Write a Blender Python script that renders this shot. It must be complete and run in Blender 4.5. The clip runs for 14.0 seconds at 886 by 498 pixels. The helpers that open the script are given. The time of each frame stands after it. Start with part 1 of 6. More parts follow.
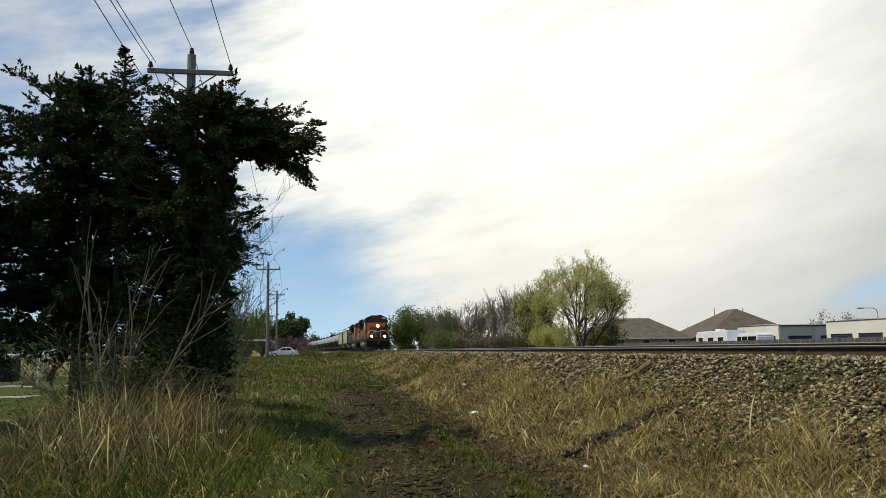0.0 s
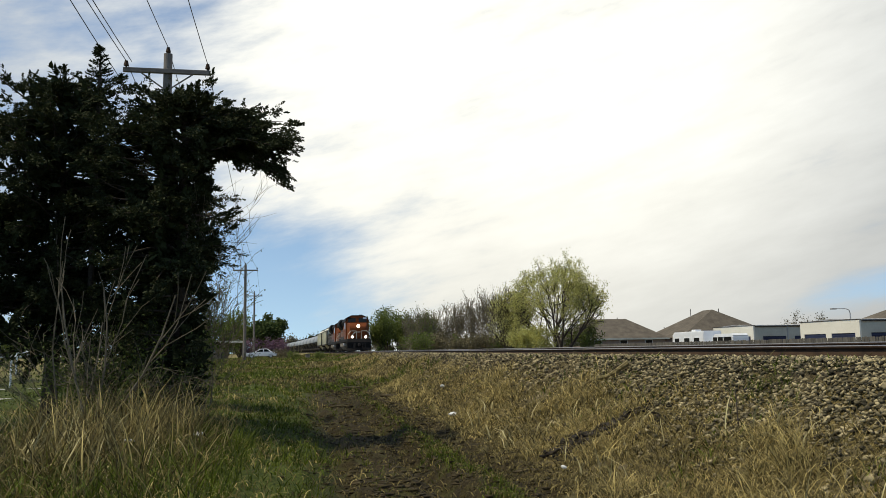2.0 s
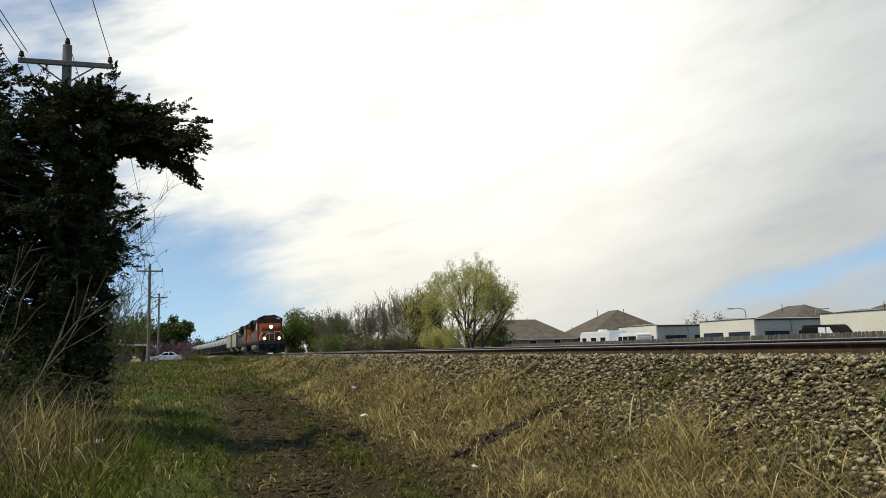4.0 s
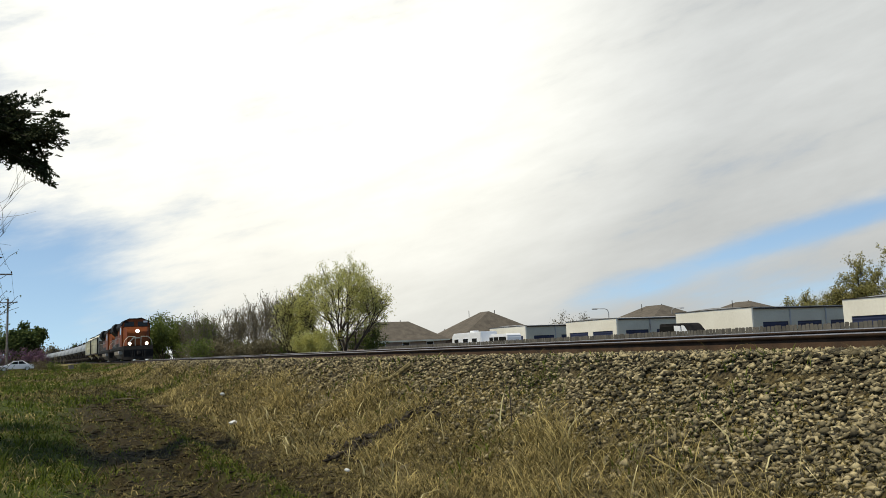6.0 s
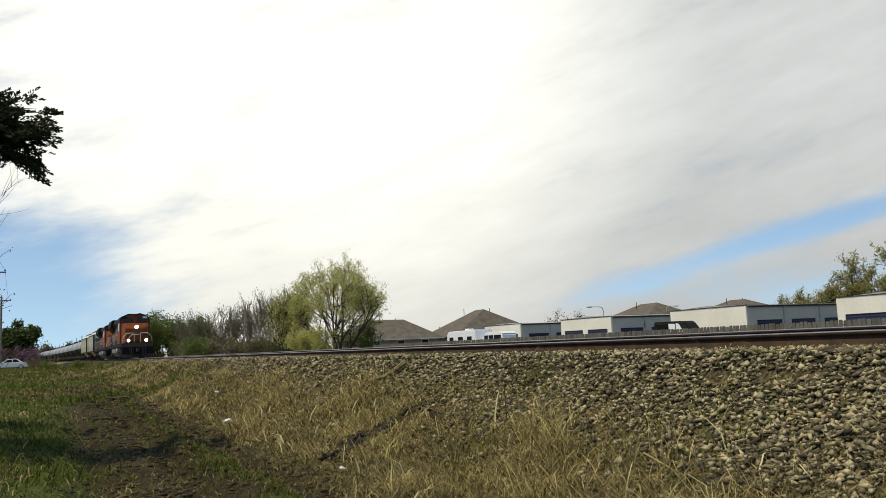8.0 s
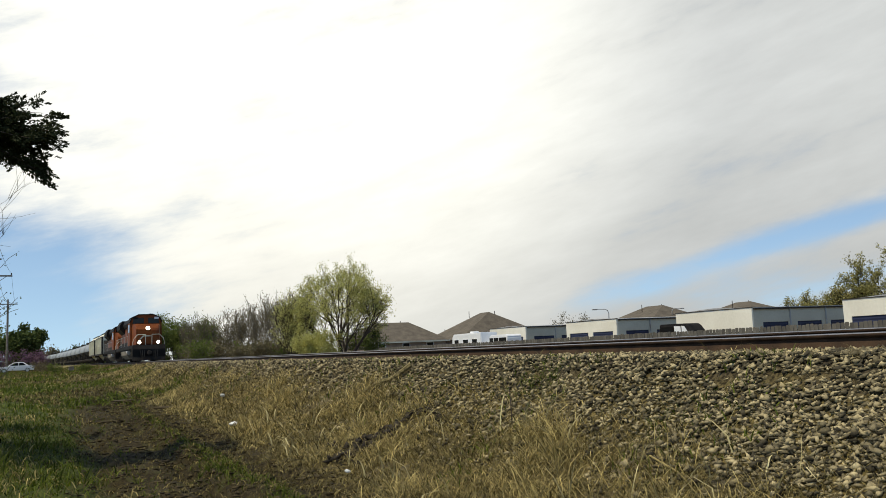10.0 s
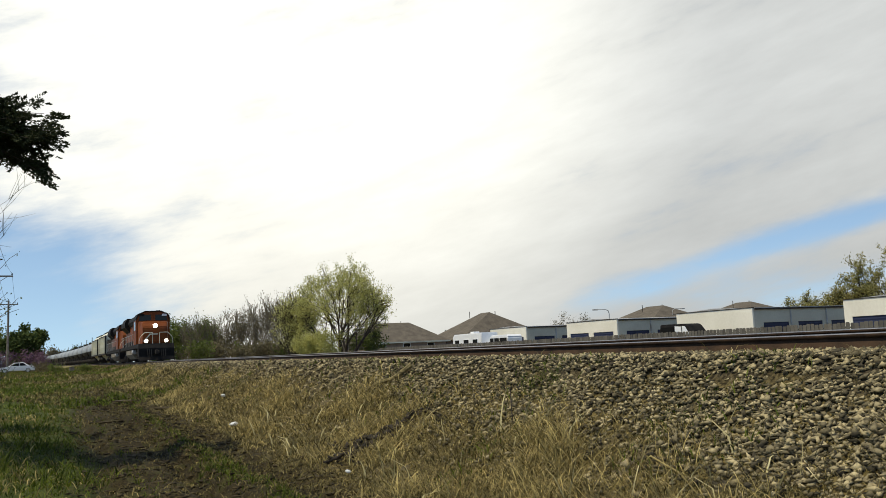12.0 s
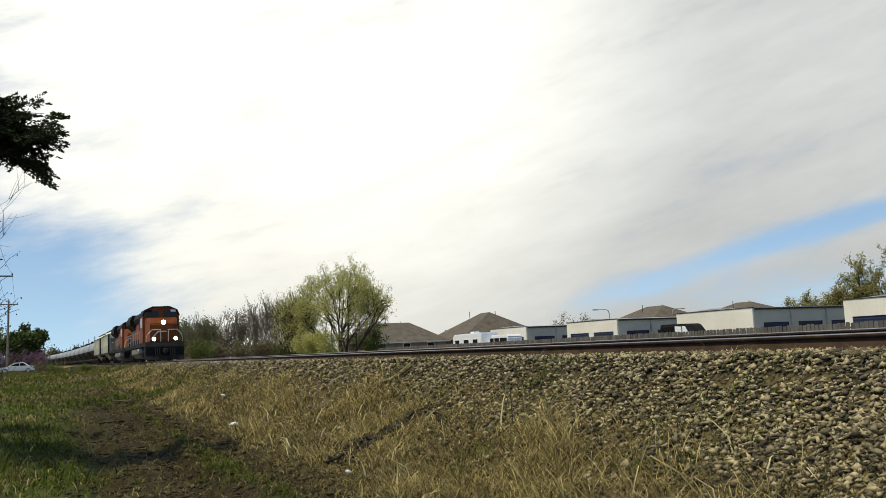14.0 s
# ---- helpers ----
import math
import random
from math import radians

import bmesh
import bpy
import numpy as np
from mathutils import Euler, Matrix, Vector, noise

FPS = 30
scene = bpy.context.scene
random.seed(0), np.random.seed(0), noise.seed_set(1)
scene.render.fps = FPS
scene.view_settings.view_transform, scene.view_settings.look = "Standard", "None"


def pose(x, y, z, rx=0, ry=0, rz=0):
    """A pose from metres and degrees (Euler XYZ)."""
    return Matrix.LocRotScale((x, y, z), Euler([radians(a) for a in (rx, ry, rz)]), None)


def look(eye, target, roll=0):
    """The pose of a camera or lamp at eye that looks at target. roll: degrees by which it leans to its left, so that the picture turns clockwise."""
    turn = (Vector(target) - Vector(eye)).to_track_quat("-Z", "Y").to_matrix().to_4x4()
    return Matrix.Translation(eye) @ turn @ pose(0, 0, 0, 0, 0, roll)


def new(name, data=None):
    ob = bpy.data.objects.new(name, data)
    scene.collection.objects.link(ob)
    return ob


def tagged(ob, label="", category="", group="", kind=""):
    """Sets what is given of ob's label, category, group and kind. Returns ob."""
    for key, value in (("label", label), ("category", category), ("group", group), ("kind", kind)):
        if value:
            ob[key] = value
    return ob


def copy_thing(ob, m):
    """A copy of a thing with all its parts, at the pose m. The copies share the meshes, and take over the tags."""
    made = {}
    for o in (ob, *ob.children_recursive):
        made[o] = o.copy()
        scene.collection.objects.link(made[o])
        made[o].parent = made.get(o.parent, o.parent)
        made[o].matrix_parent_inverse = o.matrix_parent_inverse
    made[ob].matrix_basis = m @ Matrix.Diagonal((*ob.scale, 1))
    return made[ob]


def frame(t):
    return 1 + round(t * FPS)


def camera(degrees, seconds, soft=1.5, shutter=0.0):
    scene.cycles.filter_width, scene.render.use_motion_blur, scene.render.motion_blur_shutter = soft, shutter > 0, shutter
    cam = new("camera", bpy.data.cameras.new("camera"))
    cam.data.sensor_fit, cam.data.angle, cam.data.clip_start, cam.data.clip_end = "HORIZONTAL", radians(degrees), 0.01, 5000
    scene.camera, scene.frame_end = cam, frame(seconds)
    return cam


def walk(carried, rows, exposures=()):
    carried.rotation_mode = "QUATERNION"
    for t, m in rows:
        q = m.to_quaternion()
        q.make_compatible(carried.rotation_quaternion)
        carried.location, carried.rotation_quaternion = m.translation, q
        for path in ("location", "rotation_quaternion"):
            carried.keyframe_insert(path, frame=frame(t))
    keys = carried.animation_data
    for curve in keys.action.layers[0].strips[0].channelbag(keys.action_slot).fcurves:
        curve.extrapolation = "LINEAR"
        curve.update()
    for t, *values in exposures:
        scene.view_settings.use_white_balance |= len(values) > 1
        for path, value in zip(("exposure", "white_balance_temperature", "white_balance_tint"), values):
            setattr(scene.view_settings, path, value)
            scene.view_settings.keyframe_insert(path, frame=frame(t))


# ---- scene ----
LENS = 57.1
EYE = 1.5
cam = camera(LENS, 14.0, soft=0.75)
PATH = [
    (0.0, 97.021, 0.797, -8.635), (0.5, 97.029, 0.809, -8.651), (1.0, 97.042, 0.764, -8.700),
    (1.5, 97.072, 0.807, -9.306), (2.0, 97.073, 0.927, -10.148), (4.5, 97.004, 1.731, -18.996),
    (5.0, 96.968, 2.061, -21.768), (5.5, 96.953, 2.218, -23.239), (6.0, 96.895, 2.406, -25.142),
    (6.5, 96.820, 2.431, -25.510), (7.0, 96.711, 2.368, -25.507), (7.5, 96.725, 2.376, -25.500),
    (8.0, 96.742, 2.422, -25.493), (10.5, 96.969, 2.504, -25.096), (11.0, 96.969, 2.504, -25.096),
    (12.0, 96.969, 2.504, -25.096), (13.0, 96.969, 2.506, -25.091), (14.0, 96.969, 2.506, -25.091),
]
walk(cam, [(t, pose(0, 0, EYE, rx, ry, rz)) for t, rx, ry, rz in PATH], exposures=[(0.0, -0.04, 7050, 5), (2.0, -0.04, 7050, 5), (4.5, 0.0, 7050, 5), (14.0, 0.0, 7050, 5)])

# ---- world and sun: thin bright cloud, the sun high to the left ----
SUN_AZ, SUN_EL = radians(-94), radians(62)
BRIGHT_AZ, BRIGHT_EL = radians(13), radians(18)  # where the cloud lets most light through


def build_world():
    w = bpy.data.worlds.new("sky")
    scene.world = w
    w.use_nodes = True
    nt = w.node_tree
    n, l = nt.nodes, nt.links
    n.clear()
    out = n.new("ShaderNodeOutputWorld")
    bg = n.new("ShaderNodeBackground")
    l.new(bg.outputs[0], out.inputs[0])
    sky = n.new("ShaderNodeTexSky")
    sky.sky_type = "NISHITA"
    sky.sun_disc = False
    sky.sun_elevation = SUN_EL
    sky.sun_rotation = SUN_AZ
    sky.air_density, sky.dust_density, sky.ozone_density = 1.0, 0.3, 2.0
    tc = n.new("ShaderNodeTexCoord")

    def math_node(op, a, b=None, clamp=False):
        m = n.new("ShaderNodeMath")
        m.operation, m.use_clamp = op, clamp
        for i, v in enumerate((a, b)):
            if v is None:
                continue
            if isinstance(v, (int, float)):
                m.inputs[i].default_value = v
            else:
                l.new(v, m.inputs[i])
        return m.outputs[0]

    def ramp(v, a, b, lo=0.0, hi=1.0):
        r = n.new("ShaderNodeMapRange")
        r.interpolation_type = "SMOOTHSTEP"
        l.new(v, r.inputs[0])
        for i, x in zip((1, 2, 3, 4), (a, b, lo, hi)):
            r.inputs[i].default_value = x
        return r.outputs[0]

    sep = n.new("ShaderNodeSeparateXYZ")
    l.new(tc.outputs["Generated"], sep.inputs[0])
    x, y, z = sep.outputs
    # cloud drawn out in long slanting streets
    az = math_node("ARCTAN2", x, y)
    comb = n.new("ShaderNodeCombineXYZ")
    l.new(math_node("ADD", az, 1.7), comb.inputs[0])
    l.new(math_node("MULTIPLY", math_node("SUBTRACT", z, math_node("MULTIPLY", az, 0.22)), 3.4), comb.inputs[1])
    mp = comb
    big = n.new("ShaderNodeTexNoise")
    l.new(mp.outputs[0], big.inputs[0])
    big.inputs["Scale"].default_value = 2.6
    big.inputs["Detail"].default_value = 6
    big.inputs["Roughness"].default_value = 0.55
    big.inputs["Distortion"].default_value = 0.35
    fine = n.new("ShaderNodeTexNoise")
    l.new(mp.outputs[0], fine.inputs[0])
    fine.inputs["Scale"].default_value = 8.0
    fine.inputs["Detail"].default_value = 7
    fine.inputs["Roughness"].default_value = 0.6
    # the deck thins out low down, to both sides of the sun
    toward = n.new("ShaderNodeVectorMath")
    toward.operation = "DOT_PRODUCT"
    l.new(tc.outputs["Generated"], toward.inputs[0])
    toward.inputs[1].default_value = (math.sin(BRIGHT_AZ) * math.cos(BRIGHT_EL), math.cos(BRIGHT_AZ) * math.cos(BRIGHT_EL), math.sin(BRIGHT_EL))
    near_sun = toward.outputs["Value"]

    def hump(v, centre, width):
        q = math_node("DIVIDE", math_node("SUBTRACT", v, centre), width)
        return math_node("EXPONENT", math_node("MULTIPLY", math_node("MULTIPLY", q, q), -1.0))

    # blue breaks: one low on the near side of the sun, blue beyond it, and slanting streaks far round to the other side
    ragged = math_node("ADD", math_node("MULTIPLY", math_node("SUBTRACT", big.outputs[0], 0.5), 1.15), math_node("MULTIPLY", math_node("SUBTRACT", fine.outputs[0], 0.5), 1.0))
    hole = math_node("MULTIPLY", hump(az, -0.03, 0.15), hump(z, 0.07, 0.09))
    flank = ramp(az, 0.10, -0.30)
    slant = math_node("SUBTRACT", z, math_node("MULTIPLY", math_node("SUBTRACT", az, 0.63), 0.235))
    streak = math_node("MULTIPLY", hump(slant, 0.057, 0.019), ramp(az, 0.46, 0.82))
    lower = math_node("MULTIPLY", hump(z, 0.05, 0.035), ramp(az, 0.50, 0.85))
    back = math_node("MULTIPLY", ramp(y, 0.3, -0.4), 0.85)
    thin = math_node("ADD", math_node("MULTIPLY", hole, 0.95), math_node("MULTIPLY", flank, 0.62))
    thin = math_node("ADD", thin, math_node("MULTIPLY", streak, 0.95))
    thin = math_node("ADD", thin, math_node("ADD", math_node("MULTIPLY", lower, 0.45), back))
    overhead = math_node("MULTIPLY", ramp(z, 0.44, 0.72), 1.15)
    cover = math_node("ADD", math_node("SUBTRACT", 0.92, math_node("ADD", thin, overhead)), ragged)
    mask = ramp(cover, 0.0, 0.85)
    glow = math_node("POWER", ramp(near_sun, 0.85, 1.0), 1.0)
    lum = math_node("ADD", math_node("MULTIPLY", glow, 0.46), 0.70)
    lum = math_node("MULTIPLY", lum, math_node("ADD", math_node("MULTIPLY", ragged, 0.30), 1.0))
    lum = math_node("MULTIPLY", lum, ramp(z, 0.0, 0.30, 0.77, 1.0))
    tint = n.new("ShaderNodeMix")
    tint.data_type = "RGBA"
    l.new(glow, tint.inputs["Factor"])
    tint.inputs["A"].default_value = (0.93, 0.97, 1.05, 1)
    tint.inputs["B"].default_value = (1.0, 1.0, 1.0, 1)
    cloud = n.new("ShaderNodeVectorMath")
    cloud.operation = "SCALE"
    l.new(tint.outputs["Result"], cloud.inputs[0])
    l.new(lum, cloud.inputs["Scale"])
    blue = n.new("ShaderNodeVectorMath")
    blue.operation = "SCALE"
    l.new(sky.outputs[0], blue.inputs[0])
    blue.inputs["Scale"].default_value = 0.166
    high = n.new("ShaderNodeVectorMath")
    high.operation = "ADD"
    l.new(tc.outputs["Generated"], high.inputs[0])
    high.inputs[1].default_value = (0, 0, 0.13)
    l.new(high.outputs[0], sky.inputs[0])
    mix = n.new("ShaderNodeMix")
    mix.data_type = "RGBA"
    l.new(mask, mix.inputs["Factor"])
    l.new(blue.outputs[0], mix.inputs["A"])
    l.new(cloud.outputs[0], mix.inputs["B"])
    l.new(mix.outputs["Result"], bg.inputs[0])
    bg.inputs[1].default_value = 1.0


build_world()
sun = new("sun", bpy.data.lights.new("sun", "SUN"))
sun.data.energy, sun.data.angle, sun.data.color = 3.6, radians(1.2), (1.0, 0.91, 0.74)
sun.matrix_world = look((0, 0, 0), (-math.sin(SUN_AZ) * math.cos(SUN_EL), -math.cos(SUN_AZ) * math.cos(SUN_EL), -math.sin(SUN_EL)))


# ---- materials ----
def material(name, a, b, scale=8.0, rough=0.8, bump=0.2, metal=0.0, fine=60.0, third=None, random_mix=0.0, island=False, spec=0.3, through_light=0.0, skew=1.0):
    """Two colours mixed by coarse noise, broken up by fine noise, with relief; an optional third colour as stains."""
    m = bpy.data.materials.new(name)
    m.use_nodes = True
    nt = m.node_tree
    n, l = nt.nodes, nt.links
    p = n["Principled BSDF"]
    tc = n.new("ShaderNodeTexCoord")
    co = tc.outputs["Object"]
    n1 = n.new("ShaderNodeTexNoise")
    l.new(co, n1.inputs[0])
    n1.inputs["Scale"].default_value, n1.inputs["Detail"].default_value = scale, 5
    n2 = n.new("ShaderNodeTexNoise")
    l.new(co, n2.inputs[0])
    n2.inputs["Scale"].default_value, n2.inputs["Detail"].default_value = fine, 3
    mixf = n.new("ShaderNodeMath")
    mixf.operation = "MULTIPLY_ADD"
    l.new(n2.outputs[0], mixf.inputs[0])
    mixf.inputs[1].default_value = 0.5
    l.new(n1.outputs[0], mixf.inputs[2])
    rg = n.new("ShaderNodeMapRange")
    l.new(mixf.outputs[0], rg.inputs[0])
    rg.inputs[1].default_value, rg.inputs[2].default_value = 0.5, 1.0
    mix = n.new("ShaderNodeMix")
    mix.data_type = "RGBA"
    fac = rg.outputs[0]
    if random_mix or island:
        if island:
            src = n.new("ShaderNodeNewGeometry").outputs["Random Per Island"]
        else:
            src = n.new("ShaderNodeObjectInfo").outputs["Random"]
        am = n.new("ShaderNodeMix")
        l.new(fac, am.inputs["A"])
        l.new(src, am.inputs["B"])
        am.inputs["Factor"].default_value = random_mix or 0.6
        fac = am.outputs["Result"]
    if skew != 1.0:
        pw = n.new("ShaderNodeMath")
        pw.operation, pw.use_clamp = "POWER", True
        l.new(fac, pw.inputs[0])
        pw.inputs[1].default_value = skew
        fac = pw.outputs[0]
    l.new(fac, mix.inputs["Factor"])
    mix.inputs["A"].default_value, mix.inputs["B"].default_value = (*a, 1), (*b, 1)
    colour = mix.outputs["Result"]
    if third:
        n3 = n.new("ShaderNodeTexNoise")
        l.new(co, n3.inputs[0])
        n3.inputs["Scale"].default_value, n3.inputs["Detail"].default_value = scale * 0.37, 6
        r3 = n.new("ShaderNodeMapRange")
        l.new(n3.outputs[0], r3.inputs[0])
        r3.inputs[1].default_value, r3.inputs[2].default_value = 0.52, 0.68
        m3 = n.new("ShaderNodeMix")
        m3.data_type = "RGBA"
        l.new(r3.outputs[0], m3.inputs["Factor"])
        l.new(colour, m3.inputs["A"])
        m3.inputs["B"].default_value = (*third, 1)
        colour = m3.outputs["Result"]
    l.new(colour, p.inputs["Base Color"])
    p.inputs["Roughness"].default_value, p.inputs["Metallic"].default_value = rough, metal
    p.inputs["Specular IOR Level"].default_value = spec
    if bump:
        bn = n.new("ShaderNodeBump")
        bn.inputs["Strength"].default_value, bn.inputs["Distance"].default_value = bump, 0.02
        l.new(mixf.outputs[0], bn.inputs["Height"])
        l.new(bn.outputs[0], p.inputs["Normal"])
    if through_light:
        tr = n.new("ShaderNodeBsdfTranslucent")
        l.new(colour, tr.inputs[0])
        ms = n.new("ShaderNodeMixShader")
        ms.inputs[0].default_value = through_light
        l.new(p.outputs[0], ms.inputs[1])
        l.new(tr.outputs[0], ms.inputs[2])
        l.new(ms.outputs[0], n["Material Output"].inputs[0])
    return m


def glowing(name, colour, strength):
    m = bpy.data.materials.new(name)
    m.use_nodes = True
    p = m.node_tree.nodes["Principled BSDF"]
    p.inputs["Base Color"].default_value = (*colour, 1)
    p.inputs["Emission Color"].default_value = (*colour, 1)
    p.inputs["Emission Strength"].default_value = strength
    return m


def glassy(name, tint):
    m = material(name, tint, tint, rough=0.12, bump=0.0, spec=0.25)
    return m


M = {
    "soil": material("soil", (0.065, 0.045, 0.028), (0.15, 0.108, 0.065), 1.3, 0.95, 0.8, fine=22, third=(0.05, 0.055, 0.02)),
    "straw": material("straw", (0.020, 0.016, 0.004), (0.71, 0.56, 0.22), 2.0, 0.8, 0, island=True, random_mix=0.8, through_light=0.2, skew=1.3),
    "straw_pale": material("straw_pale", (0.29, 0.245, 0.11), (0.63, 0.55, 0.29), 2.0, 0.8, 0, island=True, random_mix=0.8, through_light=0.1),
    "straw_dark": material("straw_dark", (0.020, 0.016, 0.005), (0.33, 0.262, 0.094), 2.0, 0.85, 0, island=True, random_mix=0.8, through_light=0.15, skew=1.6),
    "grass": material("grass", (0.011, 0.024, 0.002), (0.165, 0.205, 0.015), 1.5, 0.75, 0, island=True, random_mix=0.7, through_light=0.25, skew=1.25),
    "lawn": material("lawn", (0.04, 0.07, 0.012), (0.12, 0.14, 0.035), 1.0, 0.9, 0.6, fine=14, third=(0.16, 0.125, 0.06)),
    "clod": material("clod", (0.013, 0.010, 0.005), (0.085, 0.062, 0.028), 6, 0.95, 0.6, fine=40, island=True, random_mix=0.6),
    "dark_earth": material("dark_earth", (0.008, 0.006, 0.004), (0.05, 0.038, 0.025), 6, 0.8, 0.5, fine=40, island=True, random_mix=0.6),
    "dark_leaf": material("dark_leaf", (0.026, 0.044, 0.010), (0.10, 0.13, 0.028), 0.6, 0.8, 0, island=True, random_mix=0.6, through_light=0.15),
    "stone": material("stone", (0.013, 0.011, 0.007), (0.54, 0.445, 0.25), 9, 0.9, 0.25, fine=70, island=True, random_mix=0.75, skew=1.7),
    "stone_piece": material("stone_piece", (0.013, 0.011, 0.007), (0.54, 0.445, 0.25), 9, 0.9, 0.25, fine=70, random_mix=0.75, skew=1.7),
    "rail_side": material("rail_side", (0.022, 0.013, 0.008), (0.068, 0.038, 0.02), 5, 0.85, 0.3, metal=0.2),
    "rail_head": material("rail_head", (0.30, 0.28, 0.26), (0.48, 0.46, 0.43), 12, 0.42, 0.05, metal=1.0),
    "sleeper": material("sleeper", (0.045, 0.034, 0.027), (0.11, 0.085, 0.065), 4, 0.9, 0.6, random_mix=0.4),
    "bark": material("bark", (0.035, 0.027, 0.02), (0.10, 0.08, 0.062), 7, 0.95, 0.9),
    "log_bark": material("log_bark", (0.07, 0.055, 0.025), (0.30, 0.24, 0.11), 14, 0.95, 0.9, fine=60),
    "twig": material("twig", (0.11, 0.092, 0.065), (0.25, 0.21, 0.15), 6, 0.9, 0.3),
    "brown_twig": material("brown_twig", (0.09, 0.075, 0.05), (0.22, 0.18, 0.125), 6, 0.9, 0.3),
    "pole_wood": material("pole_wood", (0.12, 0.10, 0.085), (0.24, 0.21, 0.18), 3, 0.9, 0.5),
    "cedar": material("cedar_leaf", (0.010, 0.017, 0.006), (0.048, 0.056, 0.016), 1.2, 0.85, 0, island=True, random_mix=0.5, through_light=0.1),
    "spring_leaf": material("spring_leaf", (0.33, 0.33, 0.09), (0.64, 0.61, 0.24), 0.6, 0.7, 0, island=True, random_mix=0.6, through_light=0.5),
    "green_leaf": material("green_leaf", (0.065, 0.095, 0.018), (0.19, 0.22, 0.05), 0.6, 0.7, 0, island=True, random_mix=0.6, through_light=0.3),
    "olive_leaf": material("olive_leaf", (0.19, 0.17, 0.05), (0.42, 0.38, 0.14), 0.6, 0.75, 0, island=True, random_mix=0.6, through_light=0.35),
    "brown_leaf": material("brown_leaf", (0.10, 0.085, 0.045), (0.21, 0.175, 0.095), 0.6, 0.8, 0, island=True, random_mix=0.6, through_light=0.2),
    "pink_leaf": material("pink_leaf", (0.12, 0.06, 0.09), (0.29, 0.18, 0.24), 0.6, 0.8, 0, island=True, random_mix=0.6, through_light=0.2),
    "orange": material("orange_paint", (0.145, 0.034, 0.006), (0.235, 0.060, 0.010), 1.5, 0.5, 0.05, third=(0.09, 0.026, 0.012), spec=0.2),
    "black_paint": material("black_paint", (0.008, 0.007, 0.007), (0.024, 0.021, 0.019), 2, 0.7, 0.1, spec=0.12),
    "steel_dark": material("steel_dark", (0.02, 0.017, 0.015), (0.065, 0.055, 0.046), 3, 0.8, 0.2, spec=0.15),
    "dusty_paint": material("dusty_paint", (0.14, 0.12, 0.095), (0.27, 0.24, 0.19), 2, 0.8, 0.1, third=(0.08, 0.065, 0.05)),
    "grey_paint": material("grey_paint", (0.30, 0.30, 0.30), (0.45, 0.45, 0.44), 2, 0.55, 0.05, third=(0.22, 0.19, 0.16)),
    "cream_paint": material("cream_paint", (0.58, 0.56, 0.44), (0.74, 0.72, 0.58), 1, 0.6, 0.05, third=(0.50, 0.46, 0.36)),
    "tank_paint": material("tank_paint", (0.20, 0.22, 0.24), (0.33, 0.35, 0.37), 0.8, 0.6, 0.03, third=(0.20, 0.20, 0.20)),
    "white_wall": material("white_wall", (0.70, 0.66, 0.55), (0.82, 0.78, 0.67), 0.4, 0.7, 0.1, fine=5),
    "grey_wall": material("grey_wall", (0.46, 0.43, 0.34), (0.55, 0.52, 0.42), 0.5, 0.7, 0.1, fine=6),
    "blue_door": material("blue_door", (0.016, 0.02, 0.045), (0.03, 0.038, 0.085), 1, 0.5, 0.1),
    "shingle": material("shingle", (0.075, 0.062, 0.048), (0.14, 0.118, 0.09), 1.2, 0.95, 0.5, fine=9),
    "brick_wall": material("house_wall", (0.25, 0.19, 0.15), (0.36, 0.28, 0.22), 1.5, 0.9, 0.3),
    "fence_wood": material("fence_wood", (0.055, 0.05, 0.042), (0.17, 0.155, 0.13), 2, 0.9, 0.3, random_mix=0.6),
    "concrete": material("concrete", (0.27, 0.26, 0.23), (0.40, 0.385, 0.345), 1.5, 0.9, 0.3),
    "asphalt": material("asphalt", (0.10, 0.10, 0.10), (0.17, 0.165, 0.16), 1, 0.9, 0.3),
    "white_paint": material("white_paint", (0.74, 0.75, 0.76), (0.82, 0.82, 0.82), 2, 0.3, 0.0),
    "litter": material("litter", (0.45, 0.46, 0.45), (0.80, 0.80, 0.78), 9, 0.6, 0.6),
    "glass": glassy("dark_glass", (0.012, 0.012, 0.012)),
    "rubber": material("rubber", (0.015, 0.015, 0.015), (0.035, 0.035, 0.035), 5, 0.9, 0.2),
    "chrome": material("bright_metal", (0.5, 0.5, 0.5), (0.65, 0.65, 0.65), 4, 0.3, 0.0, metal=1.0),
    "wire": material("wire", (0.03, 0.03, 0.03), (0.06, 0.06, 0.06), 4, 0.7, 0.0),
    "lamp_on": glowing("headlight_on", (1.0, 0.93, 0.78), 14.0),
}


# ---- mesh helpers ----
def link_mesh(name, verts, faces, mat, parent=None, label="", smooth=False):
    me = bpy.data.meshes.new(name)
    verts, faces = np.asarray(verts, dtype=np.float32), np.asarray(faces, dtype=np.int32)
    k = faces.shape[1]
    me.vertices.add(len(verts))
    me.vertices.foreach_set("co", verts.ravel())
    me.loops.add(faces.size)
    me.loops.foreach_set("vertex_index", faces.ravel())
    me.polygons.add(len(faces))
    me.polygons.foreach_set("loop_start", np.arange(0, faces.size, k, dtype=np.int32))
    me.polygons.foreach_set("loop_total", np.full(len(faces), k, dtype=np.int32))
    if smooth:
        me.polygons.foreach_set("use_smooth", np.ones(len(faces), dtype=bool))
    me.update(calc_edges=True)
    me.materials.append(mat)
    ob = new(name, me)
    ob.parent = parent
    if label:
        ob["label"] = label
    return ob


